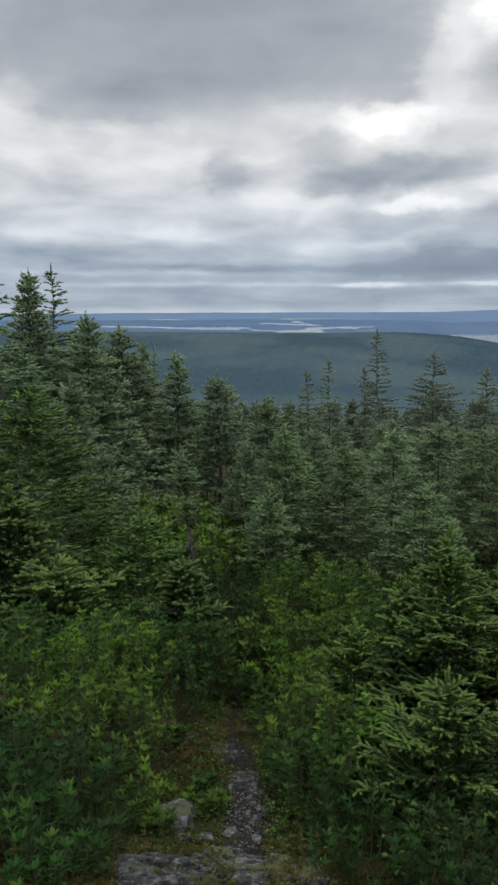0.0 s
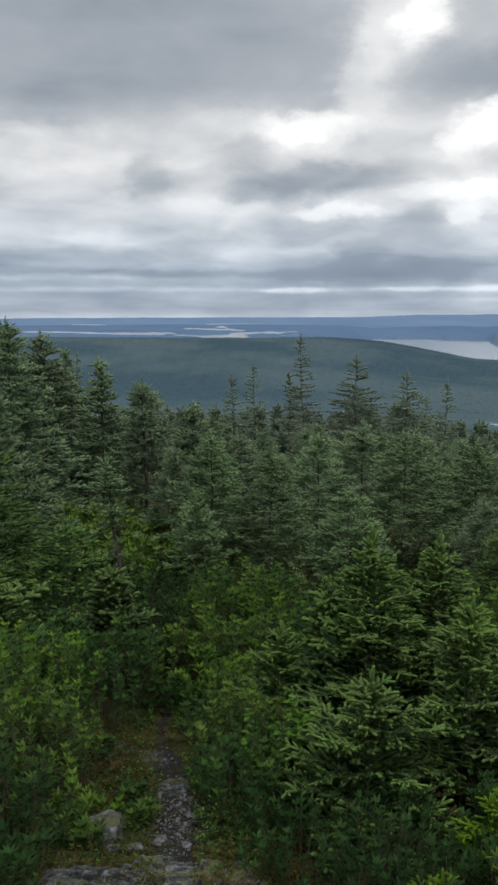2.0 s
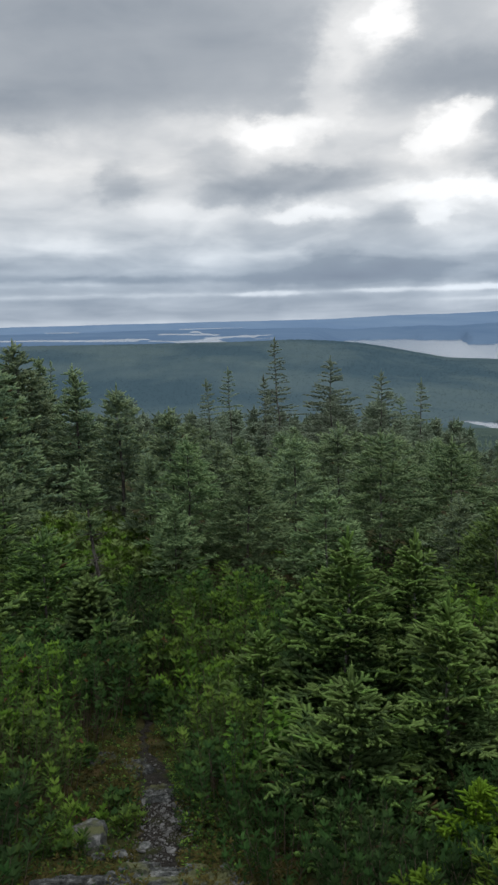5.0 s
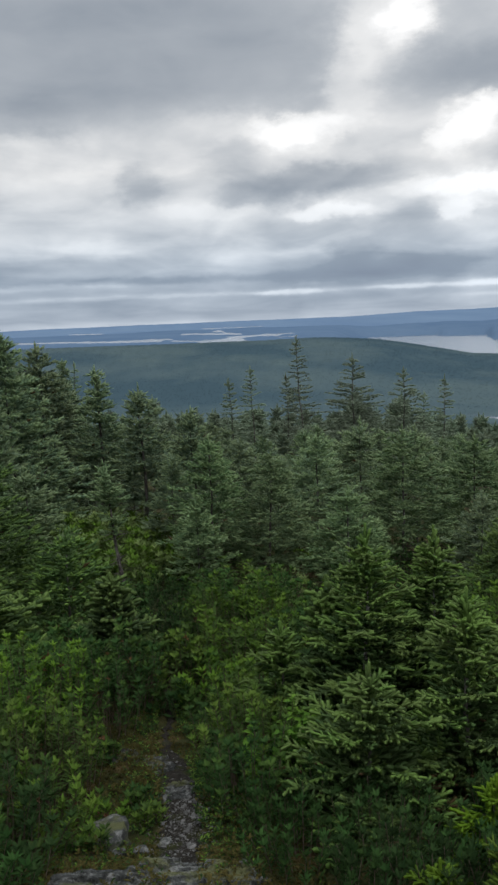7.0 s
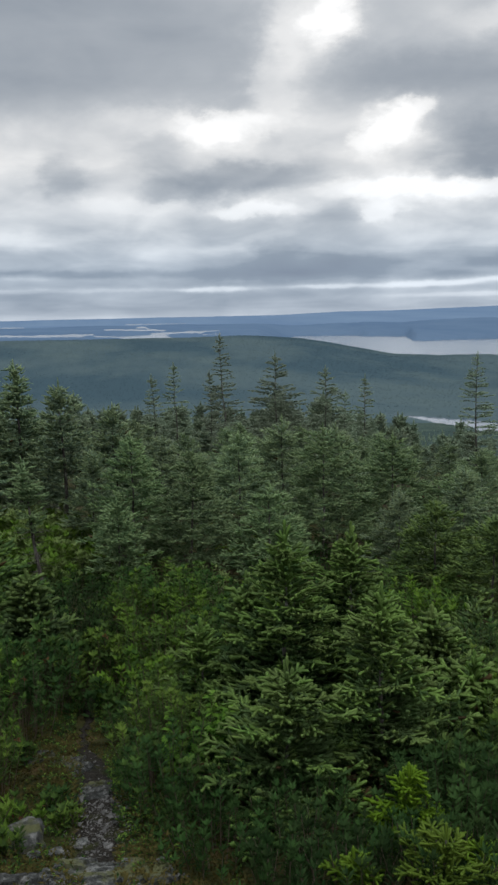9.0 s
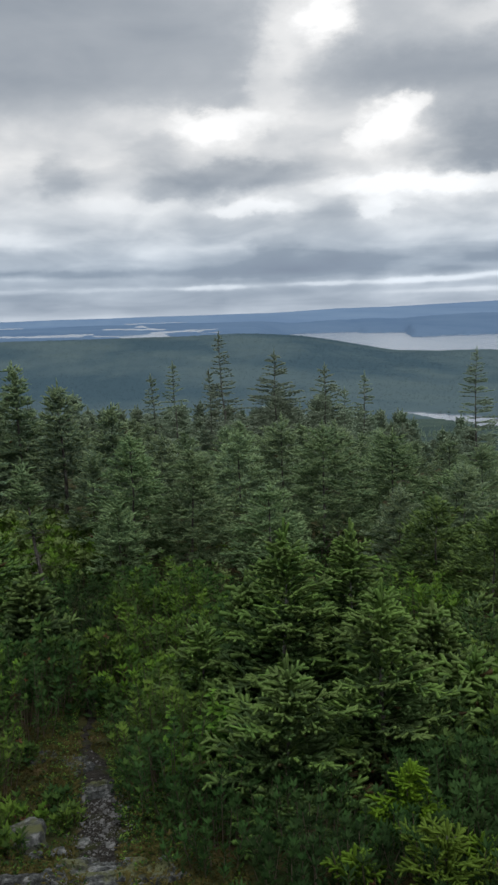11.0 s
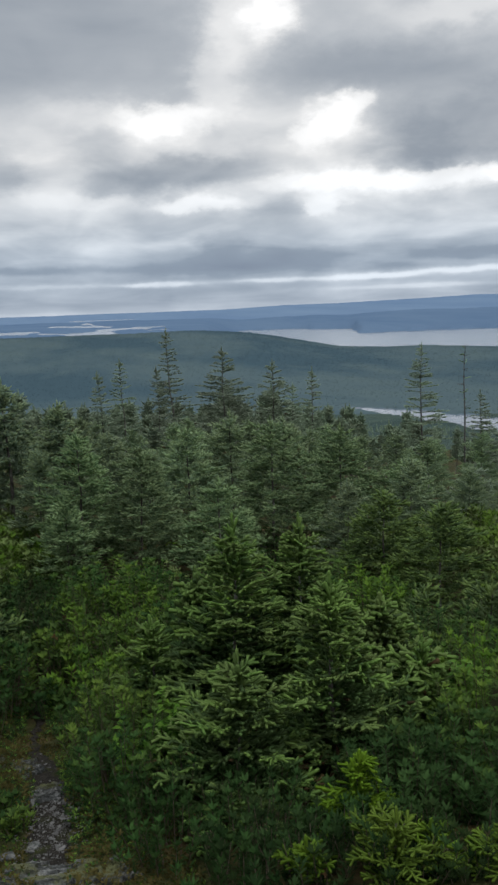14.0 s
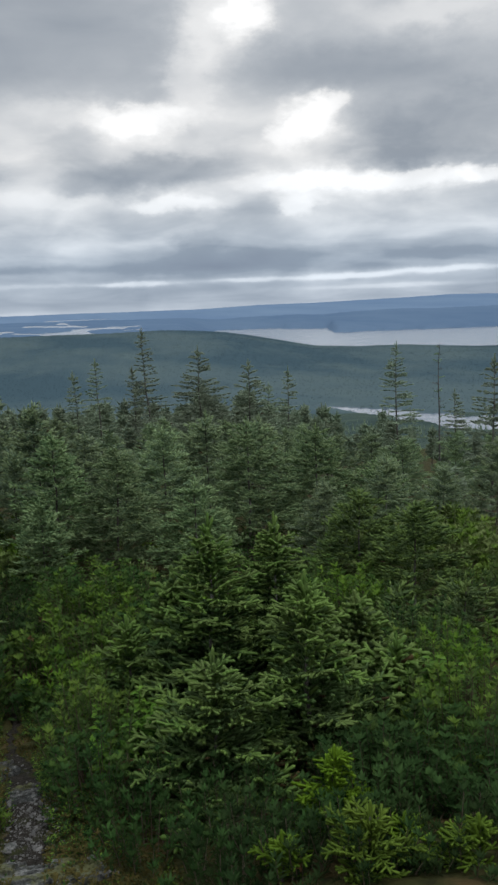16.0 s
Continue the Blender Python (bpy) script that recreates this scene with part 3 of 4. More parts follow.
def spruce(name, height, spread, lod, seed, mats, bare=0.08, fresh=0.5, lean=0.0, thin=0.0, taper=0.8, label="", dry=0.0, dead=False, coarse=1.0, boughs_apart=False, pack=1.0, lean_to=None):
    """A spruce: trunk, and boughs in whorls with sprigs of needles. thin: the share of boughs that are missing."""
    rng = np.random.default_rng(seed)
    seg, brush, step = (v * coarse for v in LODS[lod])
    step *= pack
    root = new(name)
    hs = np.linspace(0, 1, 9)
    wob = np.cumsum(rng.normal(0, 0.012 * height / 8 * 3, (9, 2)), 0)
    wob -= wob[0]
    way_to = seed if lean_to is None else lean_to
    lx, ly = lean * math.cos(way_to), lean * math.sin(way_to)
    axis = np.stack([wob[:, 0] + lx * hs * height, wob[:, 1] + ly * hs * height, hs * height - 0.05 * (hs == 0)], -1)
    axis[:, :2] -= axis[-1, :2]
    thick = 0.005 + (0.009 if lod == 0 else 0.012 if bare >= 0.4 and lod == 1 else 0.007) * height
    pile = Pile()
    tube(pile, axis, thick * (1 - hs) ** 0.85 + 0.004, 7 if lod < 2 else 5)
    h = bare * height
    groups = []
    dense = lod > 0 and thin < 0.2 and not dead
    whorl = 0
    while h < height * (0.94 if lod == 0 else 0.985):
        k = h / height
        if dense:
            reach = spread * ((1 - k) ** taper) * min(1.0, 0.7 + 2.2 * (k - bare) / (1 - bare + 1e-6))
            base = np.array([np.interp(k, hs, axis[:, c]) for c in range(3)])
            whorl += 1
            n = max(5, int(6.283 * reach / ((2.6 if lod == 1 else 3.5) * seg)))
            bag = []
            for j in range(n):
                if rng.random() < thin + 0.06:
                    continue
                lumps = 1.0 + 0.16 * math.sin(3 * 6.283 * j / n + 9 * k + seed) + 0.10 * math.sin(23 * k + 2 * 6.283 * j / n)
                ln = reach * lumps * rng.uniform(0.72, 1.12) + 0.3 * seg
                at = base + np.array((0, 0, rng.uniform(-0.4, 0.4) * step))
                grow_tuft(rng, at, 6.283 * j / n + rng.uniform(-0.25, 0.25) + 2.4 * whorl, ln, rng.uniform(-0.12, 0.10) + 0.55 * max(0.0, k - 0.45) ** 1.2, seg, bag, 0.35 + 0.3 * k)
            for j in range(n // 2 if lod < 3 else 0):
                a, q = rng.uniform(0, 6.283), reach * math.sqrt(rng.uniform(0.02, 0.4))
                bag.append((base + np.array((q * math.cos(a), q * math.sin(a), rng.uniform(-0.5, 0.5) * step)), np.array((math.cos(a), math.sin(a), rng.uniform(-0.3, 0.5))), seg * 1.6, 0))
            groups.append((bag, None))
            h += step * rng.uniform(0.8, 1.2) * (1.0 - 0.35 * k)
            continue
        for j in range(rng.integers(5, 8) if lod == 0 else rng.integers(6, 9)):
            if rng.random() < thin * (0.4 + 1.2 * (1 - k)):
                continue
            hh = h + rng.uniform(-0.5, 0.5) * step * (1.0 if lod == 0 else 0.55)
            kk = min(0.985, max(0.0, hh / height))
            base = np.array([np.interp(kk, hs, axis[:, c]) for c in range(3)])
            ln = spread * ((1 - kk) ** (taper + (0.17 if lod == 0 else 0.0))) * rng.uniform(0.65, 1.15) + 0.35 * seg
            ln *= min(1.0, 0.45 + 2.2 * (kk - bare) / (1 - bare + 1e-6) + 0.25)
            bag = []
            steep = max(0.0, kk - 0.62) / 0.38
            line = grow_bough(rng, base, rng.uniform(0, 6.283), ln * (1 - 0.1 * steep), rng.uniform(0.1, 0.4) + (0.75 * max(0.0, kk - 0.3) if lod == 0 else 0.3 * steep ** 1.3), lod, seg * (1 - 0.3 * steep * (lod > 0)), bag, 1.0)
            if dead:
                bag = bag[:2] if rng.random() < 0.25 else []
            groups.append((bag, line))
        h += step * rng.uniform(0.75, 1.25) * (1.0 if k > 0.3 else 0.85) * (0.75 if lod == 0 and k > 0.6 else 1.0)
    # leading shoot, and needles on the trunk itself
    tip = axis[-1]
    lead = []
    if lod == 0:
        # upright fingers round the top
        for j in range(3):
            lead.append((tip - np.array((0, 0, 0.05 + 0.09 * j)), np.array((0.04 * math.cos(j * 2), 0.04 * math.sin(j * 2), 1.0)), 0.125, 1))
        for j in range(14):
            a, q = j * 2.4 + rng.uniform(-0.3, 0.3), j / 14
            lead.append((tip - np.array((0, 0, 0.07 + 0.33 * q)), np.array(((0.35 + 0.5 * q) * math.cos(a), (0.35 + 0.5 * q) * math.sin(a), 1.0)), rng.uniform(0.085, 0.125), 1))
    else:
        for j in range(3):
            lead.append((tip - np.array((0, 0, 0.6 * seg * (2 - j))), np.array((0.03, 0.02, 1.0)), seg * 1.2, 1))
        lead.append((tip - np.array((0, 0, 1.2 * seg)), np.array((0.05, 0.0, 1.0)), seg * 1.7, 1))
        for j in range(6):
            a = j * 1.047 + rng.uniform(-0.4, 0.4)
            lead.append((tip - np.array((0, 0, seg * rng.uniform(0.4, 2.4))), np.array((0.6 * math.cos(a), 0.6 * math.sin(a), 1.0)), seg * rng.uniform(1.0, 1.5), 1))
    if lod == 0:
        for j in range(int(420 * height * spread)):
            kk = bare + (0.9 - bare) * rng.random() ** 1.2
            q = spread * (1 - kk) ** taper * math.sqrt(rng.uniform(0.02, 0.2))
            a = rng.uniform(0, 6.283)
            base = np.array([np.interp(kk, hs, axis[:, c]) for c in range(3)]) + np.array((q * math.cos(a), q * math.sin(a), 0.2 * q))
            lead.append((base, np.array((math.cos(a), math.sin(a), rng.uniform(0.0, 0.9))), seg * rng.uniform(1.0, 1.5), 0))
    if lod < 3 and thin < 0.3:
        for j in range(int(height * (1 - bare) * 0.8 / seg * (5.0 if lod == 0 else 1.2))):
            kk = bare + (1 - bare) * rng.uniform(0.15, 0.97 if lod == 0 else 0.86)
            base = np.array([np.interp(kk, hs, axis[:, c]) for c in range(3)])
            a = rng.uniform(0, 6.28)
            lead.append((base, np.array((math.cos(a), math.sin(a), 0.45 if lod else 0.9)), seg * rng.uniform(0.8, 1.6), 1 if lod or rng.random() < 0.5 else 0))
    if not dead:
        groups.append((lead, None))
    # bare dead twigs low on the trunk
    for j in range(int((26 if lod == 1 else 10) * bare * height / max(0.3, step * 2))):
        b = axis[0] + (axis[-1] - axis[0]) * rng.uniform(0.05, max(0.06, bare))
        a = rng.uniform(0, 6.28)
        ln = spread * rng.uniform(0.2, 0.6)
        tube(pile, [b, b + np.array((math.cos(a) * ln, math.sin(a) * ln, rng.uniform(-0.3, 0.2) * ln))], [0.004 + 0.002 * lod, 0.002], 3)
    for bag, line in groups:
        if line is not None and not boughs_apart and (lod == 0 or lod == 1 and len(line) > 4 or thin > 0.25):
            tube(pile, line[:: max(1, len(line) // 3)], np.linspace(0.35 * thick * 0.5 + 0.002, 0.0015, len(line[:: max(1, len(line) // 3)])), 3)
    part("trunk", pile.mesh("trunk", [SNAGWOOD if dead else BARK], True), root, "grey weathered bare trunk" if dead else "")

    def leaf_mesh(nm, bag, line=None):
        if not bag:
            return None
        p = Pile()
        if line is not None:
            tube(p, line, np.linspace(0.2 * thick + 0.002, 0.0015, len(line)), 3, 3)
        new_growth = np.array([b[3] for b in bag]) * (rng.random(len(bag)) < fresh)
        low = np.array([b[0][2] for b in bag]) < 0.3 * height
        if lod == 0:
            # more of the new-growth colour towards the top of a young tree
            young = rng.random(len(bag)) < 0.75 * ease(np.array([b[0][2] for b in bag]) / height, 0.5, 0.85)
            new_growth = np.maximum(new_growth, young)
        m = np.where(rng.random(len(bag)) < dry + (0.16 * low if lod == 0 else 0.0), 2, new_growth)
        long = np.array([b[2] for b in bag])
        wide = np.clip(long / seg, 0.6, 1.15 if lod == 0 else 1.0) + (0.3 * (long > 0.084) if lod == 0 else 0.0)
        scatter(p, SHOOTS[min(lod, 2)], [b[0] for b in bag], [b[1] for b in bag], [b[2] for b in bag], brush * rng.uniform(0.85, 1.15, len(bag)) * wide, m, rng)
        return p.mesh(nm, [*mats, TWIG], lod < 2)
    if boughs_apart:
        for bag, line in groups:
            me = leaf_mesh("bough", bag, line)
            if me:
                part("bough" if line is not None else "leader", me, root)
    else:
        me = leaf_mesh("crown", [b for bag, _ in groups for b in bag])
        if me:
            part("crown", me, root)
    return tagged(root, label, "tree")


# needle sets; all but GREEN carry some haze in their colour
HAZY = [NEEDLE_HAZY, NEEDLE_HAZE_GREY_NEW, NEEDLE_DRY]
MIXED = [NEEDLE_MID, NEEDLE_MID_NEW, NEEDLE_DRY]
GREEN, HAZE_GREY, HAZE_PALE = [NEEDLE, NEEDLE_NEW, NEEDLE_DRY], [NEEDLE_HAZE_GREY, NEEDLE_HAZE_GREY_NEW, NEEDLE_DRY], [NEEDLE_HAZE_PALE, NEEDLE_HAZE_PALE_NEW, NEEDLE_DRY]


def stand(ob, x, y, turn=0.0, size=1.0, sink=0.04):
    ob.matrix_basis = pose(x, y, float(ground(x, y)) - sink, 0, 0, turn) @ Matrix.Diagonal((size, size, size, 1))
    return ob


# young spruces beside the path: x, y, top, spread
NEAR = [
    (1.22, 4.75, 0.31, 0.72, 0.06), (1.71, 4.90, 0.23, 0.70, 0.06), (1.62, 4.05, 0.10, 0.68, 0.04), (1.02, 3.85, -0.20, 0.68, 0.04), (0.72, 5.20, -0.47, 0.48, 0.04),
    (2.30, 4.90, -0.40, 0.70, 0.06), (2.32, 4.30, -0.48, 0.60, 0.06), (1.03, 5.10, -0.12, 0.5, 0.06),
]
for i, (x, y, top, spread, bare) in enumerate(NEAR):
    h = top - float(ground(x, y)) + 0.04
    t = spruce("spruce_sapling", h, spread * 1.12, 0, 100 + i, GREEN, bare, 1.0, 0.01, 0.02, 0.78, "young green spruce with pale new shoots beside the path", 0.004, coarse=1.12 if i < 5 else 1.35, boughs_apart=True, pack=0.85)
    tagged(t, group="young spruces beside the path")
    stand(t, x, y, 40 * i)

# bright fir seedlings: x, y, top, spread
for i, (x, y, top, spread) in enumerate([(1.43, 3.17, -0.46, 0.27), (1.34, 2.56, -0.35, 0.33), (1.01, 2.69, -0.50, 0.18), (1.76, 2.44, -0.43, 0.26), (1.52, 2.62, -0.50, 0.24)]):
    h = top - float(ground(x, y)) + 0.03
    t = spruce("fir_seedling", max(0.2, h), spread, 0, 140 + i, [FIR, FIR, FIR], 0.1, 1.0, 0.02, 0.1, 0.6, "bright yellow-green fir seedling among low shrubs", coarse=0.72 if y < 2.8 else 0.85, pack=0.8)
    tagged(t, group="fir seedlings")
    stand(t, x, y, 70 * i)

# spruces of the wood: x, y, top, spread, bare share of the trunk, missing boughs
WOOD_LEFT = [
    (-2.01, 10.8, -0.27, 0.75, 0.12, 0.1), (-1.16, 8.42, -0.56, 0.80, 0.05, 0.0), (-2.45, 8.9, 0.75, 1.10, 0.1, 0.05), (-1.69, 6.8, -0.54, 0.75, 0.05, 0.0),
    (-2.30, 7.5, -0.05, 0.8, 0.05, 0.05), (-0.62, 7.3, -0.70, 0.5, 0.05, 0.0), (-0.95, 10.9, -0.26, 0.42, 0.6, 0.1), (-3.4, 12.0, 1.0, 1.0, 0.1, 0.1),
]
WOOD_MID = [
    (0.59, 13.0, -0.29, 0.85, 0.1, 0.05), (1.54, 12.4, -0.51, 0.85, 0.08, 0.0), (2.53, 13.8, -0.45, 0.95, 0.08, 0.0), (3.50, 14.6, -0.32, 0.95, 0.1, 0.0), (3.70, 12.5, -0.2, 0.95, 0.1, 0.05),
    (1.26, 14.9, -0.63, 0.9, 0.1, 0.0), (5.11, 13.0, -0.49, 1.0, 0.1, 0.05), (4.47, 14.3, -0.45, 0.95, 0.1, 0.0), (6.14, 12.6, -1.1, 0.8, 0.1, 0.1), (4.82, 8.75, -0.9, 0.8, 0.05, 0.0),
    (4.60, 10.0, -1.0, 0.85, 0.05, 0.0), (4.1, 6.4, -1.02, 0.6, 0.02, 0.0), (3.5, 6.6, -1.15, 0.6, 0.02, 0.0), (2.6, 11.6, -0.95, 0.8, 0.05, 0.0), (0.3, 11.8, -1.1, 0.6, 0.1, 0.1),
]
TALL = [
    (-3.90, 14.5, 2.26, 0.85, 0.1, 0.0), (-3.75, 15.55, 2.41, 0.8, 0.2, 0.25), (-3.50, 11.3, 2.08, 0.9, 0.2, 0.3), (-2.95, 14.7, 1.5, 1.05, 0.08, 0.0), (-2.70, 16.8, 1.27, 1.1, 0.08, 0.0),
    (-1.45, 15.9, 0.77, 0.75, 0.45, 0.1), (-0.59, 15.0, 0.44, 0.8, 0.4, 0.1), (0.38, 16.0, -0.13, 0.8, 0.3, 0.1), (-3.12, 23.8, 0.62, 0.8, 0.3, 0.1), (-3.49, 29.8, 0.25, 0.5, 0.4, 0.2),
]
TALL_FAR = [
    (4.68, 29.6, 0.88, 1.05, 0.25, 0.45), (4.53, 31.7, -0.61, 0.7, 0.3, 0.3), (5.60, 24.4, 0.37, 1.7, 0.2, 0.22), (7.36, 24.9, -0.13, 1.3, 0.2, 0.3), (2.95, 29.9, -0.17, 0.9, 0.2, 0.3),
    (1.98, 27.9, -0.44, 0.8, 0.2, 0.2), (13.53, 26.7, 0.10, 1.2, 0.3, 0.45), (10.52, 30.2, -0.85, 0.8, 0.2, 0.3), (9.16, 28.5, -1.30, 0.9, 0.2, 0.2), (17.4, 29.2, -2.07, 0.9, 0.2, 0.3),
    (9.96, 14.95, 0.34, 0.9, 0.35, 0.35), (8.7, 14.6, -1.8, 0.9, 0.1, 0.1),
]
seed = 200
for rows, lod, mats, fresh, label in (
        (WOOD_LEFT, 1, GREEN, 0.5, "dense dark green spruce with pale branch tips"), (WOOD_MID, 1, HAZE_GREY, 0.75, "dense spruce in the haze-grey wood below the summit"),
        (TALL, 1, HAZY, 0.7, "tall haze-grey spruce standing above its neighbours"), (TALL_FAR, 2, [NEEDLE_HAZE_FAR, NEEDLE_HAZE_FAR, NEEDLE_DRY], 0.3, "slender sparse spruce against the valley")):
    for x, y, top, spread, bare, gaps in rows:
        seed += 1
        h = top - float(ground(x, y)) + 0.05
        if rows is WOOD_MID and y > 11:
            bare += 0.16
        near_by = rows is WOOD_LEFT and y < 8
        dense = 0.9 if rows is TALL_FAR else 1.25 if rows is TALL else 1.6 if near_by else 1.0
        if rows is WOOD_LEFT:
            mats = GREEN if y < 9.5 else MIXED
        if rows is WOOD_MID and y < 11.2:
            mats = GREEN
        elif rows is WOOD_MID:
            mats = MIXED if y < 13.2 else HAZE_GREY
        t = spruce("spruce_tree", h, spread * (1.45 if rows is TALL else 1.15 if rows is TALL_FAR else 1.2), 0 if near_by else lod, seed, mats, bare, fresh, 0.015 if bare < 0.5 else 0.12, gaps, 0.7 if rows is TALL else 0.7 if rows is TALL_FAR else 0.58, label, 0.004, coarse=dense, pack=0.75 if rows is TALL else 0.62 if rows is TALL_FAR else 1.0, lean_to=math.pi if bare >= 0.5 else None)
        tagged(t, group="spruces of the wood")
        stand(t, x, y, 0 if bare >= 0.5 else 37 * seed)

# a bare dead trunk
h = 0.24 - float(ground(14.9, 26.0))
stand(spruce("dead_tree", h, 0.55, 2, 333, HAZE_GREY, 0.15, 0, 0.01, 0.35, 0.6, "bare dead spruce trunk with stub branches", dead=True), 14.9, 26.0)

# the rest of the wood: a few kinds of spruce, copied
rng = np.random.default_rng(77)
models = {}
for lod, n in ((1, 5), (2, 6), (3, 5)):
    models[lod] = []
    for k in range(n):
        hgt = {1: 2.4, 2: 4.0, 3: 5.0}[lod]
        m = spruce("spruce_tree", hgt, {1: 1.3, 2: 1.6, 3: 1.3}[lod] * (0.85 + 0.08 * k), lod, 400 + 10 * lod + k, HAZE_PALE if lod == 3 else HAZE_GREY, {1: 0.05, 2: 0.25, 3: 0.4}[lod] + 0.02 * k, 0.65, 0.01, 0.03 * k, 0.62,
                   {1: "dense spruce in the haze-grey wood below the summit", 2: "haze-grey spruce among many in the wood", 3: "far spruce on the lower slope"}[lod], 0.003, coarse={1: 1.1, 2: 1.1, 3: 1.15}[lod])
        tagged(m, group="spruces of the wood")
        models[lod].append([m, hgt, False])
taken = [(r[0], r[1], 0.55 * r[3]) for rows in (WOOD_LEFT, WOOD_MID, TALL, TALL_FAR) for r in rows] + [(r[0], r[1], 0.5) for r in NEAR]


def canopy_angle(r, az):
    """How high the tops of ordinary trees reach, in degrees over the eye's level."""
    e = float(np.interp(r, [9, 12, 17, 22, 30, 45, 80], [-14.5, -10.6, -8.8, -7.7, -6.9, -6.3, -6.4]))
    e += 4.3 * float(ease(-az, 5.5, 11)) * float(ease(r, 9, 13))
    return e - float(np.interp(az, [17, 20, 23, 31], [0, 0.5, 1.6, 2.8])) * float(ease(r, 14, 30))


count = 0
for tries in range(9000):
    r = math.exp(rng.uniform(math.log(10.5), math.log(64)))
    az = rng.uniform(-23, 38)
    x, y = r * math.sin(radians(az)), r * math.cos(radians(az))
    clearing = -8.6 < az < -1.8 and 10 < r < 15.8 or az > 27 and 6 < r < 14
    if clearing or r < 11.3 and az > -9:
        continue
    lod = 1 if r < 13.5 else 2 if r < 24 else 3
    gap = {1: 0.95, 2: 1.25, 3: 1.25 if r < 40 else 1.7}[lod] * rng.uniform(0.8, 1.2)
    if any((x - a) ** 2 + (y - b) ** 2 < (gap * 0.6 + c) ** 2 for a, b, c in taken):
        continue
    top = 1.65 + r * math.tan(radians(canopy_angle(r, az) + rng.normal(-0.35, 0.62) * (1.0 if r > 15 else 1.7)))
    h = top - float(ground(x, y))
    if h < 0.8:
        continue
    model = models[lod][rng.integers(len(models[lod]))]
    size = h / model[1]
    size = min(max(size, 0.4), 1.6)
    taken.append((x, y, gap * 0.55))
    t = model[0] if not model[2] else copy_thing(model[0], Matrix.Identity(4))
    model[2] = True
    stand(t, x, y, rng.uniform(0, 360), size, 0.08)
    count += 1
    if count > 235:
        break
for lod in models:
    for m, hgt, used in models[lod]:
        if not used:
            stand(m, 14 + 3 * lod, 40 + 6 * lod, 0, 1.0)

# woods on the lower slope, too far to count
pile, rng = Pile(), np.random.default_rng(9)
cone_v, cone_f = [], []
for tier in range(13):
    z0, rad = 0.10 + 0.068 * tier, 0.26 * (1 - tier / 14.5) ** 0.9
    for k in range(6):
        a, reach = k * 1.047 + tier * 0.7, rad * rng.uniform(0.6, 1.2)
        n = len(cone_v)
        cone_v += [(0.02 * math.cos(a + 1.5), 0.02 * math.sin(a + 1.5), z0 + 0.10), (reach * math.cos(a - 0.25), reach * math.sin(a - 0.25), z0 - 0.02), (reach * math.cos(a + 0.25), reach * math.sin(a + 0.25), z0 + 0.01)]
        cone_f.append((n, n + 1, n + 2))
shape = [(np.array(cone_v), np.array(cone_f))]
rr = np.concatenate([np.exp(rng.uniform(math.log(62), math.log(330), 700)), rng.uniform(330, 500, 300)])
aa = rng.uniform(-24, 39, 1000)
envelope = np.array([canopy_angle(r, a) for r, a in zip(rr, aa)]) + rng.normal(-0.5, 0.35, 1000)
hh = np.clip(1.65 + rr * np.tan(np.radians(envelope)) - land(rr, aa), 1.5, 6.0) * rng.uniform(0.75, 1.0, 1000)
dry_land = land(rr, aa) > -56.8
rr, aa, hh = rr[dry_land], aa[dry_land], hh[dry_land]
place = np.stack([rr * np.sin(np.radians(aa)), rr * np.cos(np.radians(aa)), land(rr, aa) - 0.3], -1)
scatter(pile, shape, place, np.array([[0.0, 0, 1]]).repeat(len(hh), 0), hh, hh * rng.uniform(0.7, 1.1, len(hh)), 0, rng)
tagged(new("far_woods", pile.mesh("far_woods", [NEEDLE_HAZE_PALE])), "haze-grey spruce woods on the lower slope", "woods", kind="stuff")
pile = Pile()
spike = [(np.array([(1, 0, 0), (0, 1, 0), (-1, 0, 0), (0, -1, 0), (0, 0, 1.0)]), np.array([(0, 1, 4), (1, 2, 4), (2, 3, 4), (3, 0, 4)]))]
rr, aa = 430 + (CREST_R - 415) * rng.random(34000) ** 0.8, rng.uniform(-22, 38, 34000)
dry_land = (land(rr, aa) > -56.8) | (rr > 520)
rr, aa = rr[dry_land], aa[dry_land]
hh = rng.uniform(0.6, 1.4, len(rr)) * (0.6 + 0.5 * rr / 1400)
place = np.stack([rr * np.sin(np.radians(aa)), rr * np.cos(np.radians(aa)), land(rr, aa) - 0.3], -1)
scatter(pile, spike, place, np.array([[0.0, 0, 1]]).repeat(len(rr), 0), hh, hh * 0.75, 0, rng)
tagged(new("hill_woods", pile.mesh("hill_woods", [HAZY_HILL], True)), "haze-tinted blue-green woods covering the far hill", "woods", kind="stuff")

# ---- shrubs ----


def leaf_shape(rng, plump=0.5, curl=0.15):
    """A folded pointed leaf, one long, one wide."""
    w = 0.5 * plump
    v = [(0, 0, 0), (-w, 0.12, 0.5), (w, 0.12, 0.5), (0, 0.0, 0.55), (0, -curl, 1.0)]
    f = [(0, 3, 1), (0, 2, 3), (1, 3, 4), (3, 2, 4)]
    return np.array(v, float), np.array(f)


BLADE = [(np.array([(0, 0, 0), (-0.5, 0.1 * c, 0.5), (0.5, -0.1 * c, 0.5), (0, -0.2 * c, 1.0)]), np.array([(0, 2, 1), (1, 2, 3)])) for c in (1, -1, 2)]
LEAF = [leaf_shape(rng0, p, c) for p, c in ((1.0, 0.1), (1.1, 0.25), (0.9, -0.1), (1.0, 0.4))]


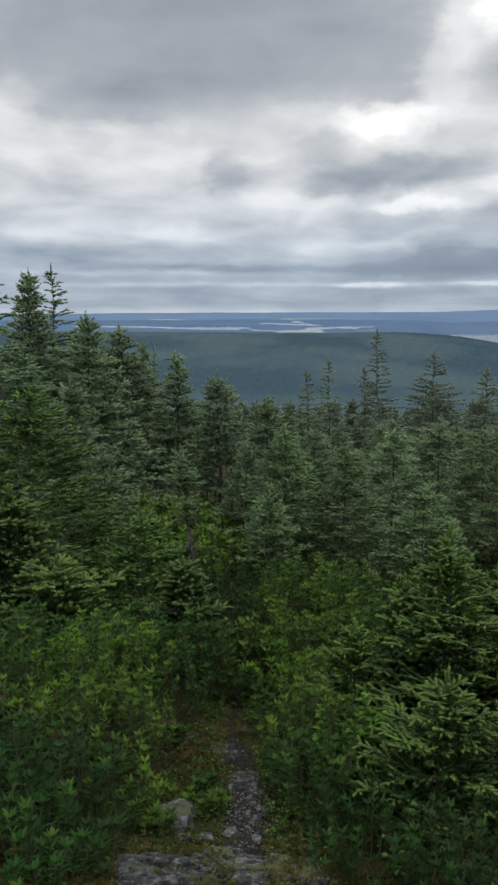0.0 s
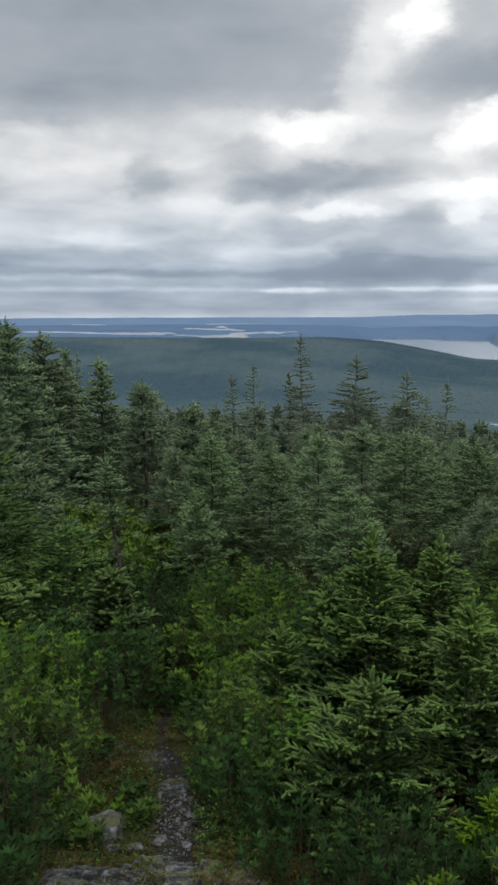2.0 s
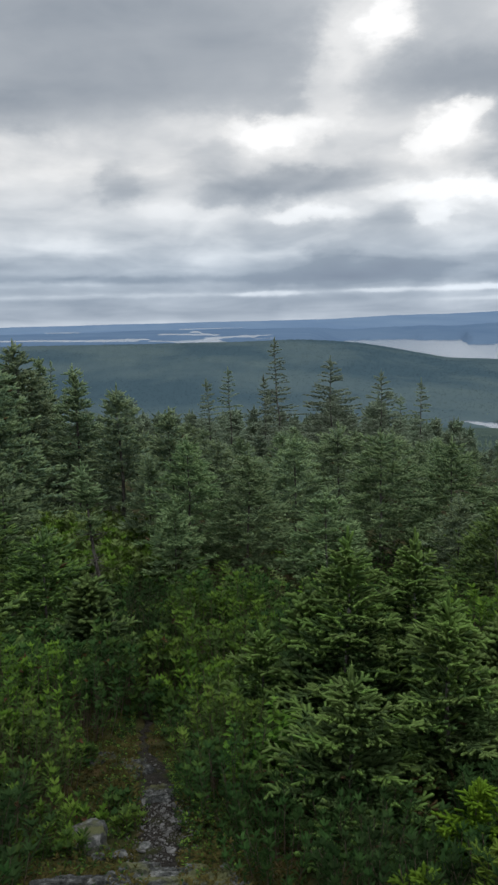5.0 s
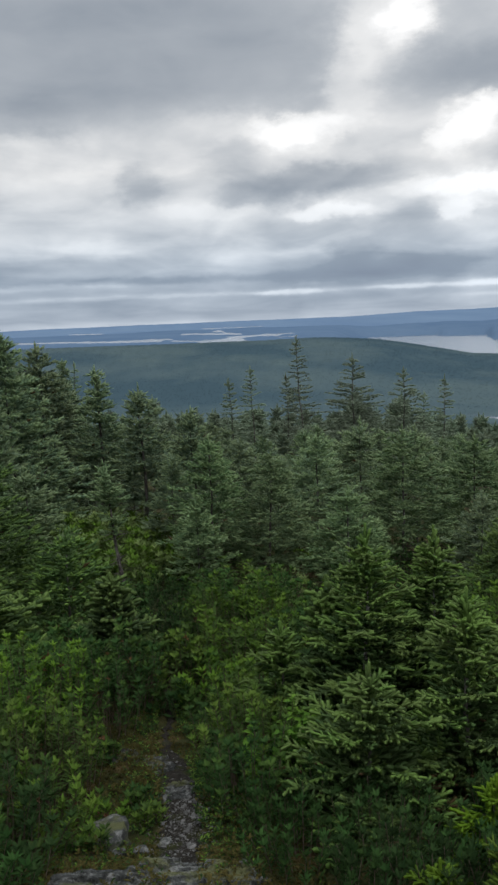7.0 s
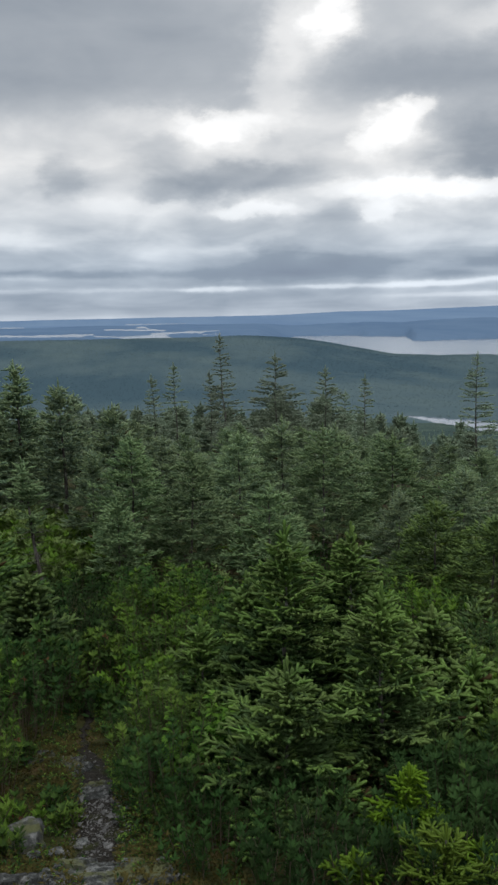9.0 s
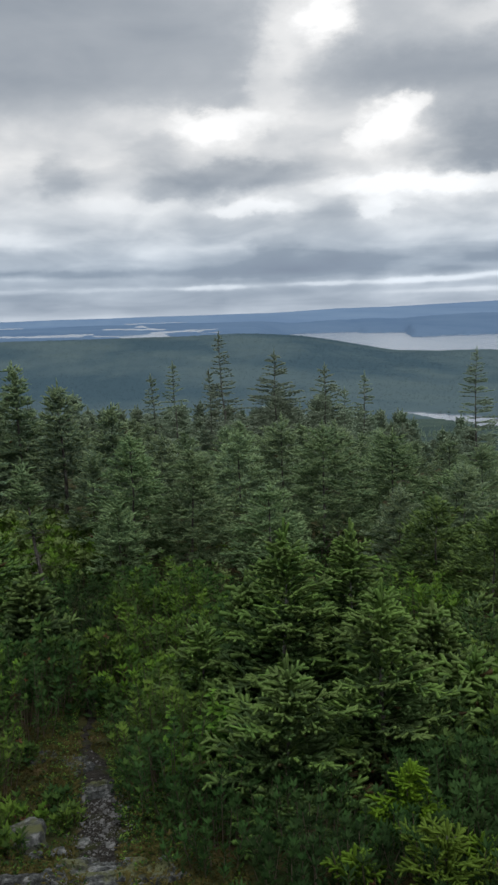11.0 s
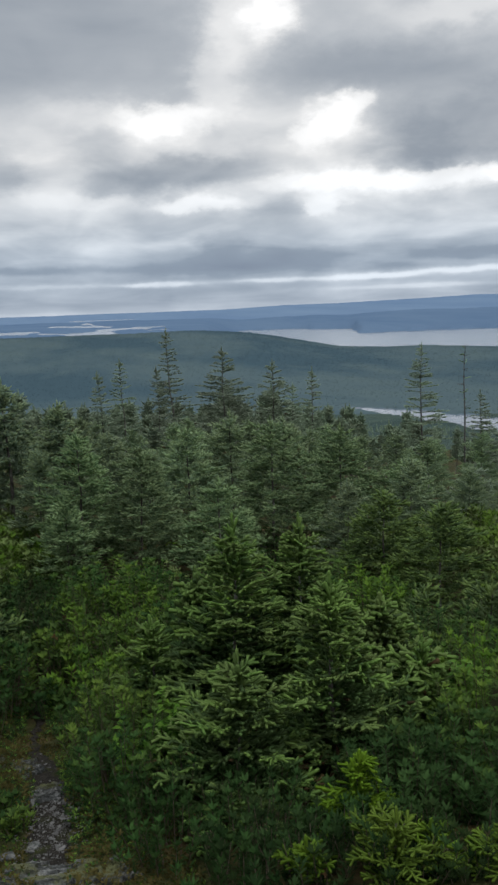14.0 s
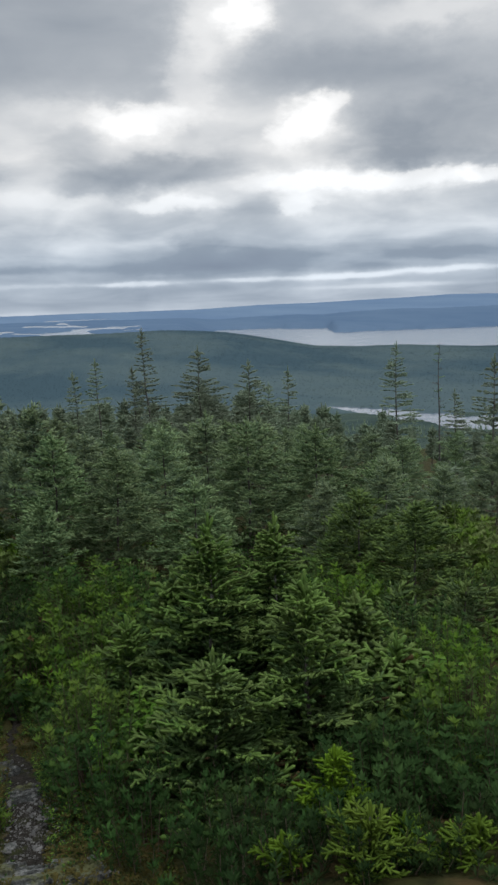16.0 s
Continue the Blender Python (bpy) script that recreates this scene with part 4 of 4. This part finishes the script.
def shrub(name, radius, height, stems, seed, mats, leaf=0.05, plump=0.28, label="", heads=0.0, young=0.4, tuft=6, rows=7, upright=0.6, fine=True):
    """A shrub of upright stems with whorls of narrow leaves; some stems carry withered flower heads."""
    rng = np.random.default_rng(seed)
    root = new(name)
    wood, leaves, seeds = Pile(), Pile(), Pile()
    pos, way, ln, mi, hp, hw = [], [], [], [], [], []
    for s in range(stems):
        a, q = rng.uniform(0, 6.283), math.sqrt(rng.random())
        foot = np.array((math.cos(a) * q * radius * 0.8, math.sin(a) * q * radius * 0.8, -0.06))
        h = height * (1 - 0.45 * q * q) * rng.uniform(0.62, 1.08)
        top = foot + np.array((math.cos(a) * q * 0.3 * radius + rng.normal(0, 0.06 * height), math.sin(a) * q * 0.3 * radius + rng.normal(0, 0.06 * height), h + 0.06))
        tube(wood, [foot, (foot + top) / 2 + rng.normal(0, 0.012, 3), top], [0.004, 0.003, 0.0015], 3)
        axis = (top - foot) / np.linalg.norm(top - foot)
        fresh = rng.random() < young
        for k in range(rows):
            p = top - axis * (k * leaf * 0.48) * rng.uniform(0.85, 1.15)
            if p[2] < 0.02:
                break
            n = tuft if k == 0 else 3
            up = upright if k == 0 else upright * 0.75 - 0.09 * k
            a0 = rng.uniform(0, 6.283)
            for j in range(n):
                b = a0 + j * 6.283 / n + rng.uniform(-0.3, 0.3)
                w = np.array((math.cos(b), math.sin(b), up + rng.uniform(-0.2, 0.25)))
                pos.append(p)
                way.append(w)
                ln.append(leaf * rng.uniform(0.7, 1.15))
                mi.append(1 if fresh and k < 3 else 0)
        if rng.random() < heads:
            for j in range(7):
                hp.append(top - axis * leaf * 0.9)
                hw.append(rng.normal(0, 1, 3) + axis * 0.3)
    way = np.array(way)
    ln = np.array(ln)
    # leaves keep their upper side up: no free spin about their own line
    pos = np.array(pos)
    d = way / np.linalg.norm(way, axis=1)[:, None]
    scatter(leaves, LEAF if fine else BLADE, pos, d, ln, ln * plump, mi, rng, spin=False)
    part("woody_base", wood.mesh("woody_base", [TWIG]), root)
    part("foliage", leaves.mesh("foliage", mats), root)
    if hp:
        scatter(seeds, LEAF, hp, hw, leaf * 0.5, leaf * 0.25, 0, rng)
        part("flower_heads", seeds.mesh("flower_heads", [SEED]), root, "withered rust-brown flower heads")["kind"] = "stuff"
    return tagged(root, label, "shrub")


L1 = "leafy green laurel shrub beside the stony path"
# x, y, radius, height, kind (0 green, 1 yellow-green, 2 blue-green)
SHRUBS_LEFT = [
    (-1.02, 3.55, 0.42, 0.62, 0), (-0.80, 3.85, 0.28, 0.48, 1), (-1.35, 3.95, 0.45, 0.80, 1), (-0.98, 4.35, 0.42, 0.78, 1), (-0.86, 4.80, 0.38, 0.75, 1), (-1.28, 4.75, 0.5, 0.95, 1),
    (-1.70, 4.6, 0.5, 0.95, 2), (-1.05, 5.4, 0.5, 0.95, 1), (-1.6, 5.5, 0.5, 0.9, 0), (-0.66, 5.9, 0.34, 0.72, 0), (-0.55, 6.5, 0.4, 0.8, 0), (-1.1, 6.2, 0.5, 0.8, 0), (-0.46, 4.22, 0.13, 0.2, 1),
    (-0.55, 5.3, 0.14, 0.2, 0), (-0.98, 3.02, 0.32, 0.38, 0), (-1.3, 3.3, 0.38, 0.6, 0), (-0.74, 3.12, 0.2, 0.22, 0), (-0.45, 3.73, 0.08, 0.17, 1), (-0.57, 3.74, 0.11, 0.20, 1), (-0.20, 4.10, 0.09, 0.17, 1), (-0.25, 4.38, 0.09, 0.15, 0),
]
SHRUBS_MID = [
    (-0.05, 7.0, 0.4, 0.62, 1), (0.35, 7.3, 0.45, 0.8, 1), (0.75, 6.9, 0.45, 0.8, 1), (1.15, 7.3, 0.5, 0.8, 0), (-0.15, 7.8, 0.4, 0.95, 2), (0.3, 8.3, 0.5, 0.9, 1), (0.9, 8.2, 0.5, 0.9, 1),
    (1.6, 7.7, 0.5, 0.8, 1), (0.35, 6.4, 0.35, 0.55, 1), (0.0, 6.35, 0.25, 0.3, 0), (2.0, 6.6, 0.5, 0.7, 1), (1.4, 6.3, 0.5, 0.7, 0), (0.8, 6.1, 0.4, 0.65, 1), (2.6, 5.9, 0.5, 0.7, 1),
]
SHRUBS_RIGHT = [
    (0.45, 4.65, 0.34, 0.62, 1), (0.50, 5.15, 0.35, 0.66, 1), (0.30, 5.55, 0.25, 0.42, 0), (0.42, 4.15, 0.30, 0.50, 0), (0.62, 3.75, 0.32, 0.42, 2), (0.98, 3.42, 0.34, 0.40, 2),
    (0.55, 3.35, 0.26, 0.30, 2), (1.75, 3.3, 0.36, 0.48, 0), (2.1, 3.35, 0.4, 0.5, 0), (1.95, 3.75, 0.4, 0.6, 0), (2.5, 3.6, 0.45, 0.75, 1), (2.75, 4.2, 0.5, 0.8, 1),
    (2.75, 4.9, 0.5, 0.75, 1), (3.1, 5.4, 0.5, 0.75, 0), (0.95, 3.0, 0.3, 0.3, 2), (1.28, 2.95, 0.26, 0.26, 2), (1.75, 3.02, 0.26, 0.18, 2), (1.35, 2.6, 0.3, 0.26, 2), (1.75, 2.5, 0.3, 0.26, 2), (2.2, 2.5, 0.3, 0.3, 2), (1.02, 2.72, 0.26, 0.24, 2), (0.75, 2.85, 0.24, 0.22, 2), (0.25, 4.75, 0.16, 0.2, 0), (2.3, 2.9, 0.4, 0.4, 0),
]
SHRUBS_FAR = [
    (-0.9, 11.6, 0.6, 0.8, 3), (-1.5, 12.3, 0.7, 1.1, 3), (-0.5, 12.4, 0.6, 0.85, 3), (-1.2, 13.2, 0.7, 1.15, 3), (-1.7, 13.6, 0.7, 1.15, 3), (-0.8, 14.6, 0.8, 1.1, 3), (-1.6, 14.7, 0.8, 1.1, 3), (-0.3, 9.6, 0.5, 0.8, 2), (-0.75, 13.8, 0.7, 0.8, 3), (0.5, 9.6, 0.5, 0.8, 0), (1.2, 9.6, 0.5, 0.8, 0),
    (2.0, 9.2, 0.5, 0.8, 2), (2.8, 8.6, 0.5, 0.8, 0), (3.4, 7.6, 0.5, 0.8, 1), (5.3, 10.8, 0.7, 0.8, 3), (6.2, 10.2, 0.7, 0.8, 3), (6.0, 11.3, 0.7, 0.8, 3), (7.0, 11.6, 0.7, 0.9, 3), (5.2, 7.2, 0.6, 0.8, 1), (4.6, 5.6, 0.6, 0.7, 1),
]
kinds = {0: ("laurel_shrub", [LAUREL, LAUREL_MID], 0.052, 0.30, L1), 1: ("laurel_shrub", [LAUREL_MID, LAUREL_LIGHT], 0.052, 0.29, "fresh yellow-green laurel shrub with upright leaves"),
         2: ("leafy_shrub", [LAUREL_BLUE, LAUREL], 0.047, 0.23, "low blue-green leafy shrub beneath the spruces"), 3: ("undergrowth_shrub", [FERN, LAUREL_LIGHT], 0.085, 0.30, "yellow-green undergrowth in a clearing of the wood")}
seed = 700
for rows in (SHRUBS_LEFT, SHRUBS_MID, SHRUBS_RIGHT, SHRUBS_FAR):
    for x, y, radius, height, kind in rows:
        seed += 1
        name, mats, leaf, plump, label = kinds[kind]
        stems = int((72 if y < 6.2 else 50 if kind != 3 else 45) * (radius / 0.4) ** 2) + 8
        heads = 0.05 if kind < 2 and x < 0 else 0.01
        s = shrub(name, radius, height, stems, seed, mats, leaf * (1.05 if y < 6.2 else 1.5), plump, label, heads, (0.12 if y < 3.7 else 0.4) if kind == 0 else 0.68 if kind == 1 else 0.5, rows=7 if y < 6.2 else 6, fine=y < 5.6, tuft=9, upright=1.1 if kind == 1 else 1.2 if kind == 2 else 1.05)
        tagged(s, group="shrubs on the slope")
        stand(s, x, y)

# undergrowth between the trees: a few models, copied
under = []
for k in range(4):
    name, mats, leaf, plump, label = kinds[(0, 2, 1, 3)[k]]
    m = shrub(name, 0.55, 0.6, 42, 860 + k, mats, 0.085, plump, "low leafy undergrowth beneath the spruces", 0, 0.3, rows=5, fine=False)
    under.append([tagged(m, group="shrubs on the slope"), False])
rng = np.random.default_rng(55)
for k in range(50):
    r, az = rng.uniform(7.5, 17), rng.uniform(-21, 36)
    x, y = r * math.sin(radians(az)), r * math.cos(radians(az))
    model = under[rng.integers(4) if r > 10 else rng.integers(3)]
    s = model[0] if not model[1] else copy_thing(model[0], Matrix.Identity(4))
    model[1] = True
    stand(s, x, y, rng.uniform(0, 360), rng.uniform(0.8, 1.3))

# birch saplings
for i, (x, y, h, rad, n) in enumerate([(0.62, 4.45, 0.62, 0.22, 26), (2.45, 4.0, 0.7, 0.25, 26)]):
    s = shrub("birch_sapling", rad, h, n, 900 + i, [BIRCH, BIRCH], 0.06, 0.75, "small birch sapling with bright round leaves", rows=8, tuft=2, upright=0.25)
    stand(s, x, y)

# ---- path, rocks and gravel ----


def rock(name, size, seed, mat, rough=0.16, sub=3):
    bm = bmesh.new()
    bmesh.ops.create_icosphere(bm, subdivisions=sub, radius=1)
    off = Vector((seed * 3.7, seed * 1.3, seed * 2.1))
    for v in bm.verts:
        d = noise.noise(v.co * 1.1 + off) * 0.35 + noise.noise(v.co * 2.9 + off) * rough + noise.noise(v.co * 7.0 + off) * rough * 0.35
        v.co = v.co * (1 + d)
        v.co.z = max(-0.6, min(0.62 + 0.1 * noise.noise(v.co * 2 + off), v.co.z))
        v.co = Vector((v.co.x * size[0], v.co.y * size[1], v.co.z * size[2]))
    me = bpy.data.meshes.new(name)
    bm.to_mesh(me)
    bm.free()
    me.materials.append(mat)
    return me


LINE = [(2.9, 0.0), (3.6, 0.0), (4.2, 0.0), (4.8, -0.04), (5.4, -0.10), (6.0, -0.13), (6.8, -0.12), (7.6, -0.2)]


def path_x(y):
    return np.interp(y, [p[0] for p in LINE], [p[1] for p in LINE])


ys = np.linspace(2.6, 7.4, 90)
us = np.linspace(-1, 1, 13)
gy, gu = np.meshgrid(ys, us, indexing="ij")
wide = 0.145 + 0.08 * wave(gy * 5, np.sign(gu) * 3, 5) + 0.06 * wave(gy * 14, np.sign(gu) * 5, 6) - 0.09 * ease(gy, 4.5, 5.2)
gx = path_x(gy) + gu * wide
gz = ground(gx, gy) + 0.012 - 0.03 * gu ** 4 + 0.006 * np.sin(gx * 40) * np.sin(gy * 33)
v = np.stack([gx, gy, gz], -1).reshape(-1, 3)
f = [t for i in range(89) for j in range(12) for t in ((i * 13 + j, i * 13 + j + 1, (i + 1) * 13 + j + 1), (i * 13 + j, (i + 1) * 13 + j + 1, (i + 1) * 13 + j))]
path = tagged(new("path", mesh_of("path", v, f, [SOIL], None, True)), "narrow dark trodden path strewn with pale stone chips", "path", kind="structure")

# bedrock: broken ledges with cracks, sunk into the soil at the edges
def ledge(x0, y0, half_x, half_y, lift, turn, seed):
    n, k = 64, 52
    gx, gy = np.meshgrid(np.linspace(-1, 1, n), np.linspace(-1, 1, k), indexing="ij")
    r = np.random.default_rng(seed)
    # cells of broken rock, each tilted a little
    cx, cy = r.uniform(-1.1, 1.1, 34), r.uniform(-1.1, 1.1, 34)
    wx, wy = gx + 0.09 * wave(gx * 5, gy * 5, seed), gy + 0.09 * wave(gx * 6, gy * 4, seed + 1)
    d = np.sqrt(((wx[..., None] - cx) * 1.0) ** 2 + ((wy[..., None] - cy) * 1.6) ** 2)
    order = np.sort(d, -1)
    own = np.argmin(d, -1)
    crack = ease(order[..., 1] - order[..., 0], 0.0, 0.04)
    tilt = r.normal(0, 0.42, (34, 3))
    h = lift * (0.75 + 0.25 * tilt[own, 0]) + 0.02 * (tilt[own, 1] * gx + tilt[own, 2] * gy)
    h = h * (0.05 + 0.95 * crack) + 0.007 * wave(gx * 14, gy * 14, seed + 2) + 0.006 * wave(gx * 30, gy * 44, seed + 3)
    edge = np.maximum(np.abs(gx) ** 2.5, np.abs(gy) ** 2.5) + 0.22 * wave(gx * 4, gy * 4, seed + 4)
    h = h - (lift + 0.05) * ease(edge, 0.45, 0.85)
    c, s = math.cos(radians(turn)), math.sin(radians(turn))
    px, py = x0 + gx * half_x * c - gy * half_y * s, y0 + gx * half_x * s + gy * half_y * c
    v = np.stack([px, py, ground(px, py) + h], -1).reshape(-1, 3)
    f = [t for i in range(n - 1) for j in range(k - 1) for t in ((i * k + j, (i + 1) * k + j, (i + 1) * k + j + 1), (i * k + j, (i + 1) * k + j + 1, i * k + j + 1))]
    return mesh_of("bedrock_slab", v, f, [ROCK])


for i, (x, y, hx, hy, lift, turn) in enumerate([(-0.33, 3.10, 0.28, 0.20, 0.05, 14), (-0.04, 3.30, 0.24, 0.24, 0.055, -12), (0.22, 3.30, 0.17, 0.15, 0.04, 25), (-0.13, 4.93, 0.10, 0.14, 0.032, 20), (-0.03, 4.46, 0.13, 0.15, 0.035, -20), (-0.42, 5.3, 0.13, 0.12, 0.03, 8), (-0.22, 5.15, 0.12, 0.1, 0.025, 50)]):
    tagged(new("bedrock_slab", ledge(x, y, hx, hy, lift, turn, 60 + 7 * i)), "cracked grey bedrock showing in the path", "rock", "rocks by the path")
for i, (x, y, sx, sy, sz, turn, sink) in enumerate([(-0.40, 3.88, 0.13, 0.12, 0.17, 40, 0.0), (-0.22, 3.72, 0.05, 0.04, 0.04, 0, 0.0), (-0.10, 3.84, 0.055, 0.035, 0.03, 60, -0.005), (-0.33, 3.68, 0.04, 0.04, 0.03, 20, 0.0), (-0.52, 3.75, 0.05, 0.05, 0.04, 0, 0.0)]):
    r = tagged(new("boulder" if i == 0 else "loose_rock", rock("rock", (sx, sy, sz), 3 + i, ROCK, 0.14, 4 if i == 0 else 3)), "rounded pale granite boulder among laurel shrubs" if i == 0 else "small grey rock lying by the path", "rock", "rocks by the path")
    r.matrix_basis = pose(x, y, float(ground(x, y)) - sink, 0, 0, turn)

# low sprigs and moss at the path's edges
rng = np.random.default_rng(31)
pile = Pile()
pos, way, ln, mi = [], [], [], []
for k in range(4600):
    y = rng.uniform(3.0, 7.6)
    side = rng.choice((-1, 1))
    x = float(path_x(y)) + side * (0.07 + abs(rng.normal(0, 0.24)))
    z = float(ground(x, y))
    hgt = rng.uniform(0.01, 0.06) * (1.6 if side > 0 else 1.0) * max(0.5, 1.0 + 1.2 * float(wave(x * 9, y * 9, 12)))
    if float(wave(x * 6 + 2, y * 6, 15)) + rng.uniform(-0.3, 0.3) < (-0.35 if abs(x - float(path_x(y))) > 0.15 else 0.0):
        continue
    brown = rng.random() < (0.75 if x < -0.12 and 4.4 < y < 5.9 or y < 3.7 else 0.15)
    for j in range(6):
        b = rng.uniform(0, 6.283)
        pos.append((x, y, z + hgt * rng.uniform(0.2, 1)))
        way.append((math.cos(b), math.sin(b), rng.uniform(0.1, 0.9)))
        ln.append(rng.uniform(0.012, 0.03))
        mi.append(3 if brown else rng.integers(0, 3))
scatter(pile, LEAF, pos, way, ln, np.array(ln) * 0.45, mi, rng, spin=False)
# short moss over the bare ground beside the path
gx, gy = rng.uniform(-0.95, 0.65, 30000), 2.9 + 3.2 * rng.random(30000) ** 1.3
off = np.abs(gx - path_x(gy))
keep = (off > 0.11 - 0.09 * ease(gy, 4.9, 5.5) + 0.05 * wave(gy * 9, gx * 5, 71)) & (wave(gx * 7, gy * 7, 72) > -0.5)
gx, gy = gx[keep], gy[keep]
n = len(gx)
turn = rng.uniform(0, 6.283, n)
long = rng.uniform(0.010, 0.026, n)
scatter(pile, BLADE, np.stack([gx, gy, ground(gx, gy) - 0.002], -1), np.stack([np.cos(turn), np.sin(turn), rng.uniform(0.4, 1.6, n)], -1), long, long * 0.5,
        np.where(wave(gx * 4, gy * 4, 73) + rng.normal(0, 0.4, n) > 0.25, rng.integers(0, 2, n), 3), rng)
tagged(new("ground_cover", pile.mesh("ground_cover", [LAUREL, LAUREL_LIGHT, LAUREL_BLUE, BROWN_MOSS])), "low green and brown sprigs along the path", "ground cover", kind="stuff")

# stone chips on the path
chips = [rock("stone", (1, 0.55, 0.35), 40 + k, PEBBLE, 0.5, 1) for k in range(6)]
for k in range(290):
    y = rng.normal(4.0, 0.2) if rng.random() < 0.8 else 3.5 + 1.9 * rng.random()
    x = float(path_x(y)) + 0.01 + rng.normal(0, 0.075)
    s = rng.uniform(0.004, 0.012) if rng.random() < 0.9 else rng.uniform(0.016, 0.028)
    c = new("stone", chips[rng.integers(6)])
    c.parent = path
    c.matrix_basis = pose(x, y, float(ground(x, y)) + 0.014, rng.uniform(-20, 20), rng.uniform(-20, 20), rng.uniform(0, 360)) @ Matrix.Diagonal((s, s, s, 1))
# finer gravel between the chips, too small to count
shard = [(np.array([(-1, -0.4, 0), (1, -0.5, 0), (0.2, 0.6, 0.05), (0.1, 0.0, 0.5)]) * k, np.array([(0, 1, 3), (1, 2, 3), (2, 0, 3)])) for k in (0.7, 1.0, 1.3)]
pile = Pile()
gy = np.concatenate([rng.normal(4.05, 0.22, 1100), rng.uniform(3.4, 4.7, 260)])
gx = path_x(gy) + rng.normal(0.0, 0.085, len(gy))
size = rng.uniform(0.0022, 0.006, len(gy))
tilt = rng.normal(0, 0.3, (len(gy), 2))
scatter(pile, shard, np.stack([gx, gy, ground(gx, gy) + 0.013], -1), np.concatenate([tilt, np.ones((len(gy), 1))], 1), size, size, 0, rng)
gravel = part("gravel", pile.mesh("gravel", [PEBBLE]), path, "pale crushed stone trodden into the path")
gravel["kind"] = "stuff"
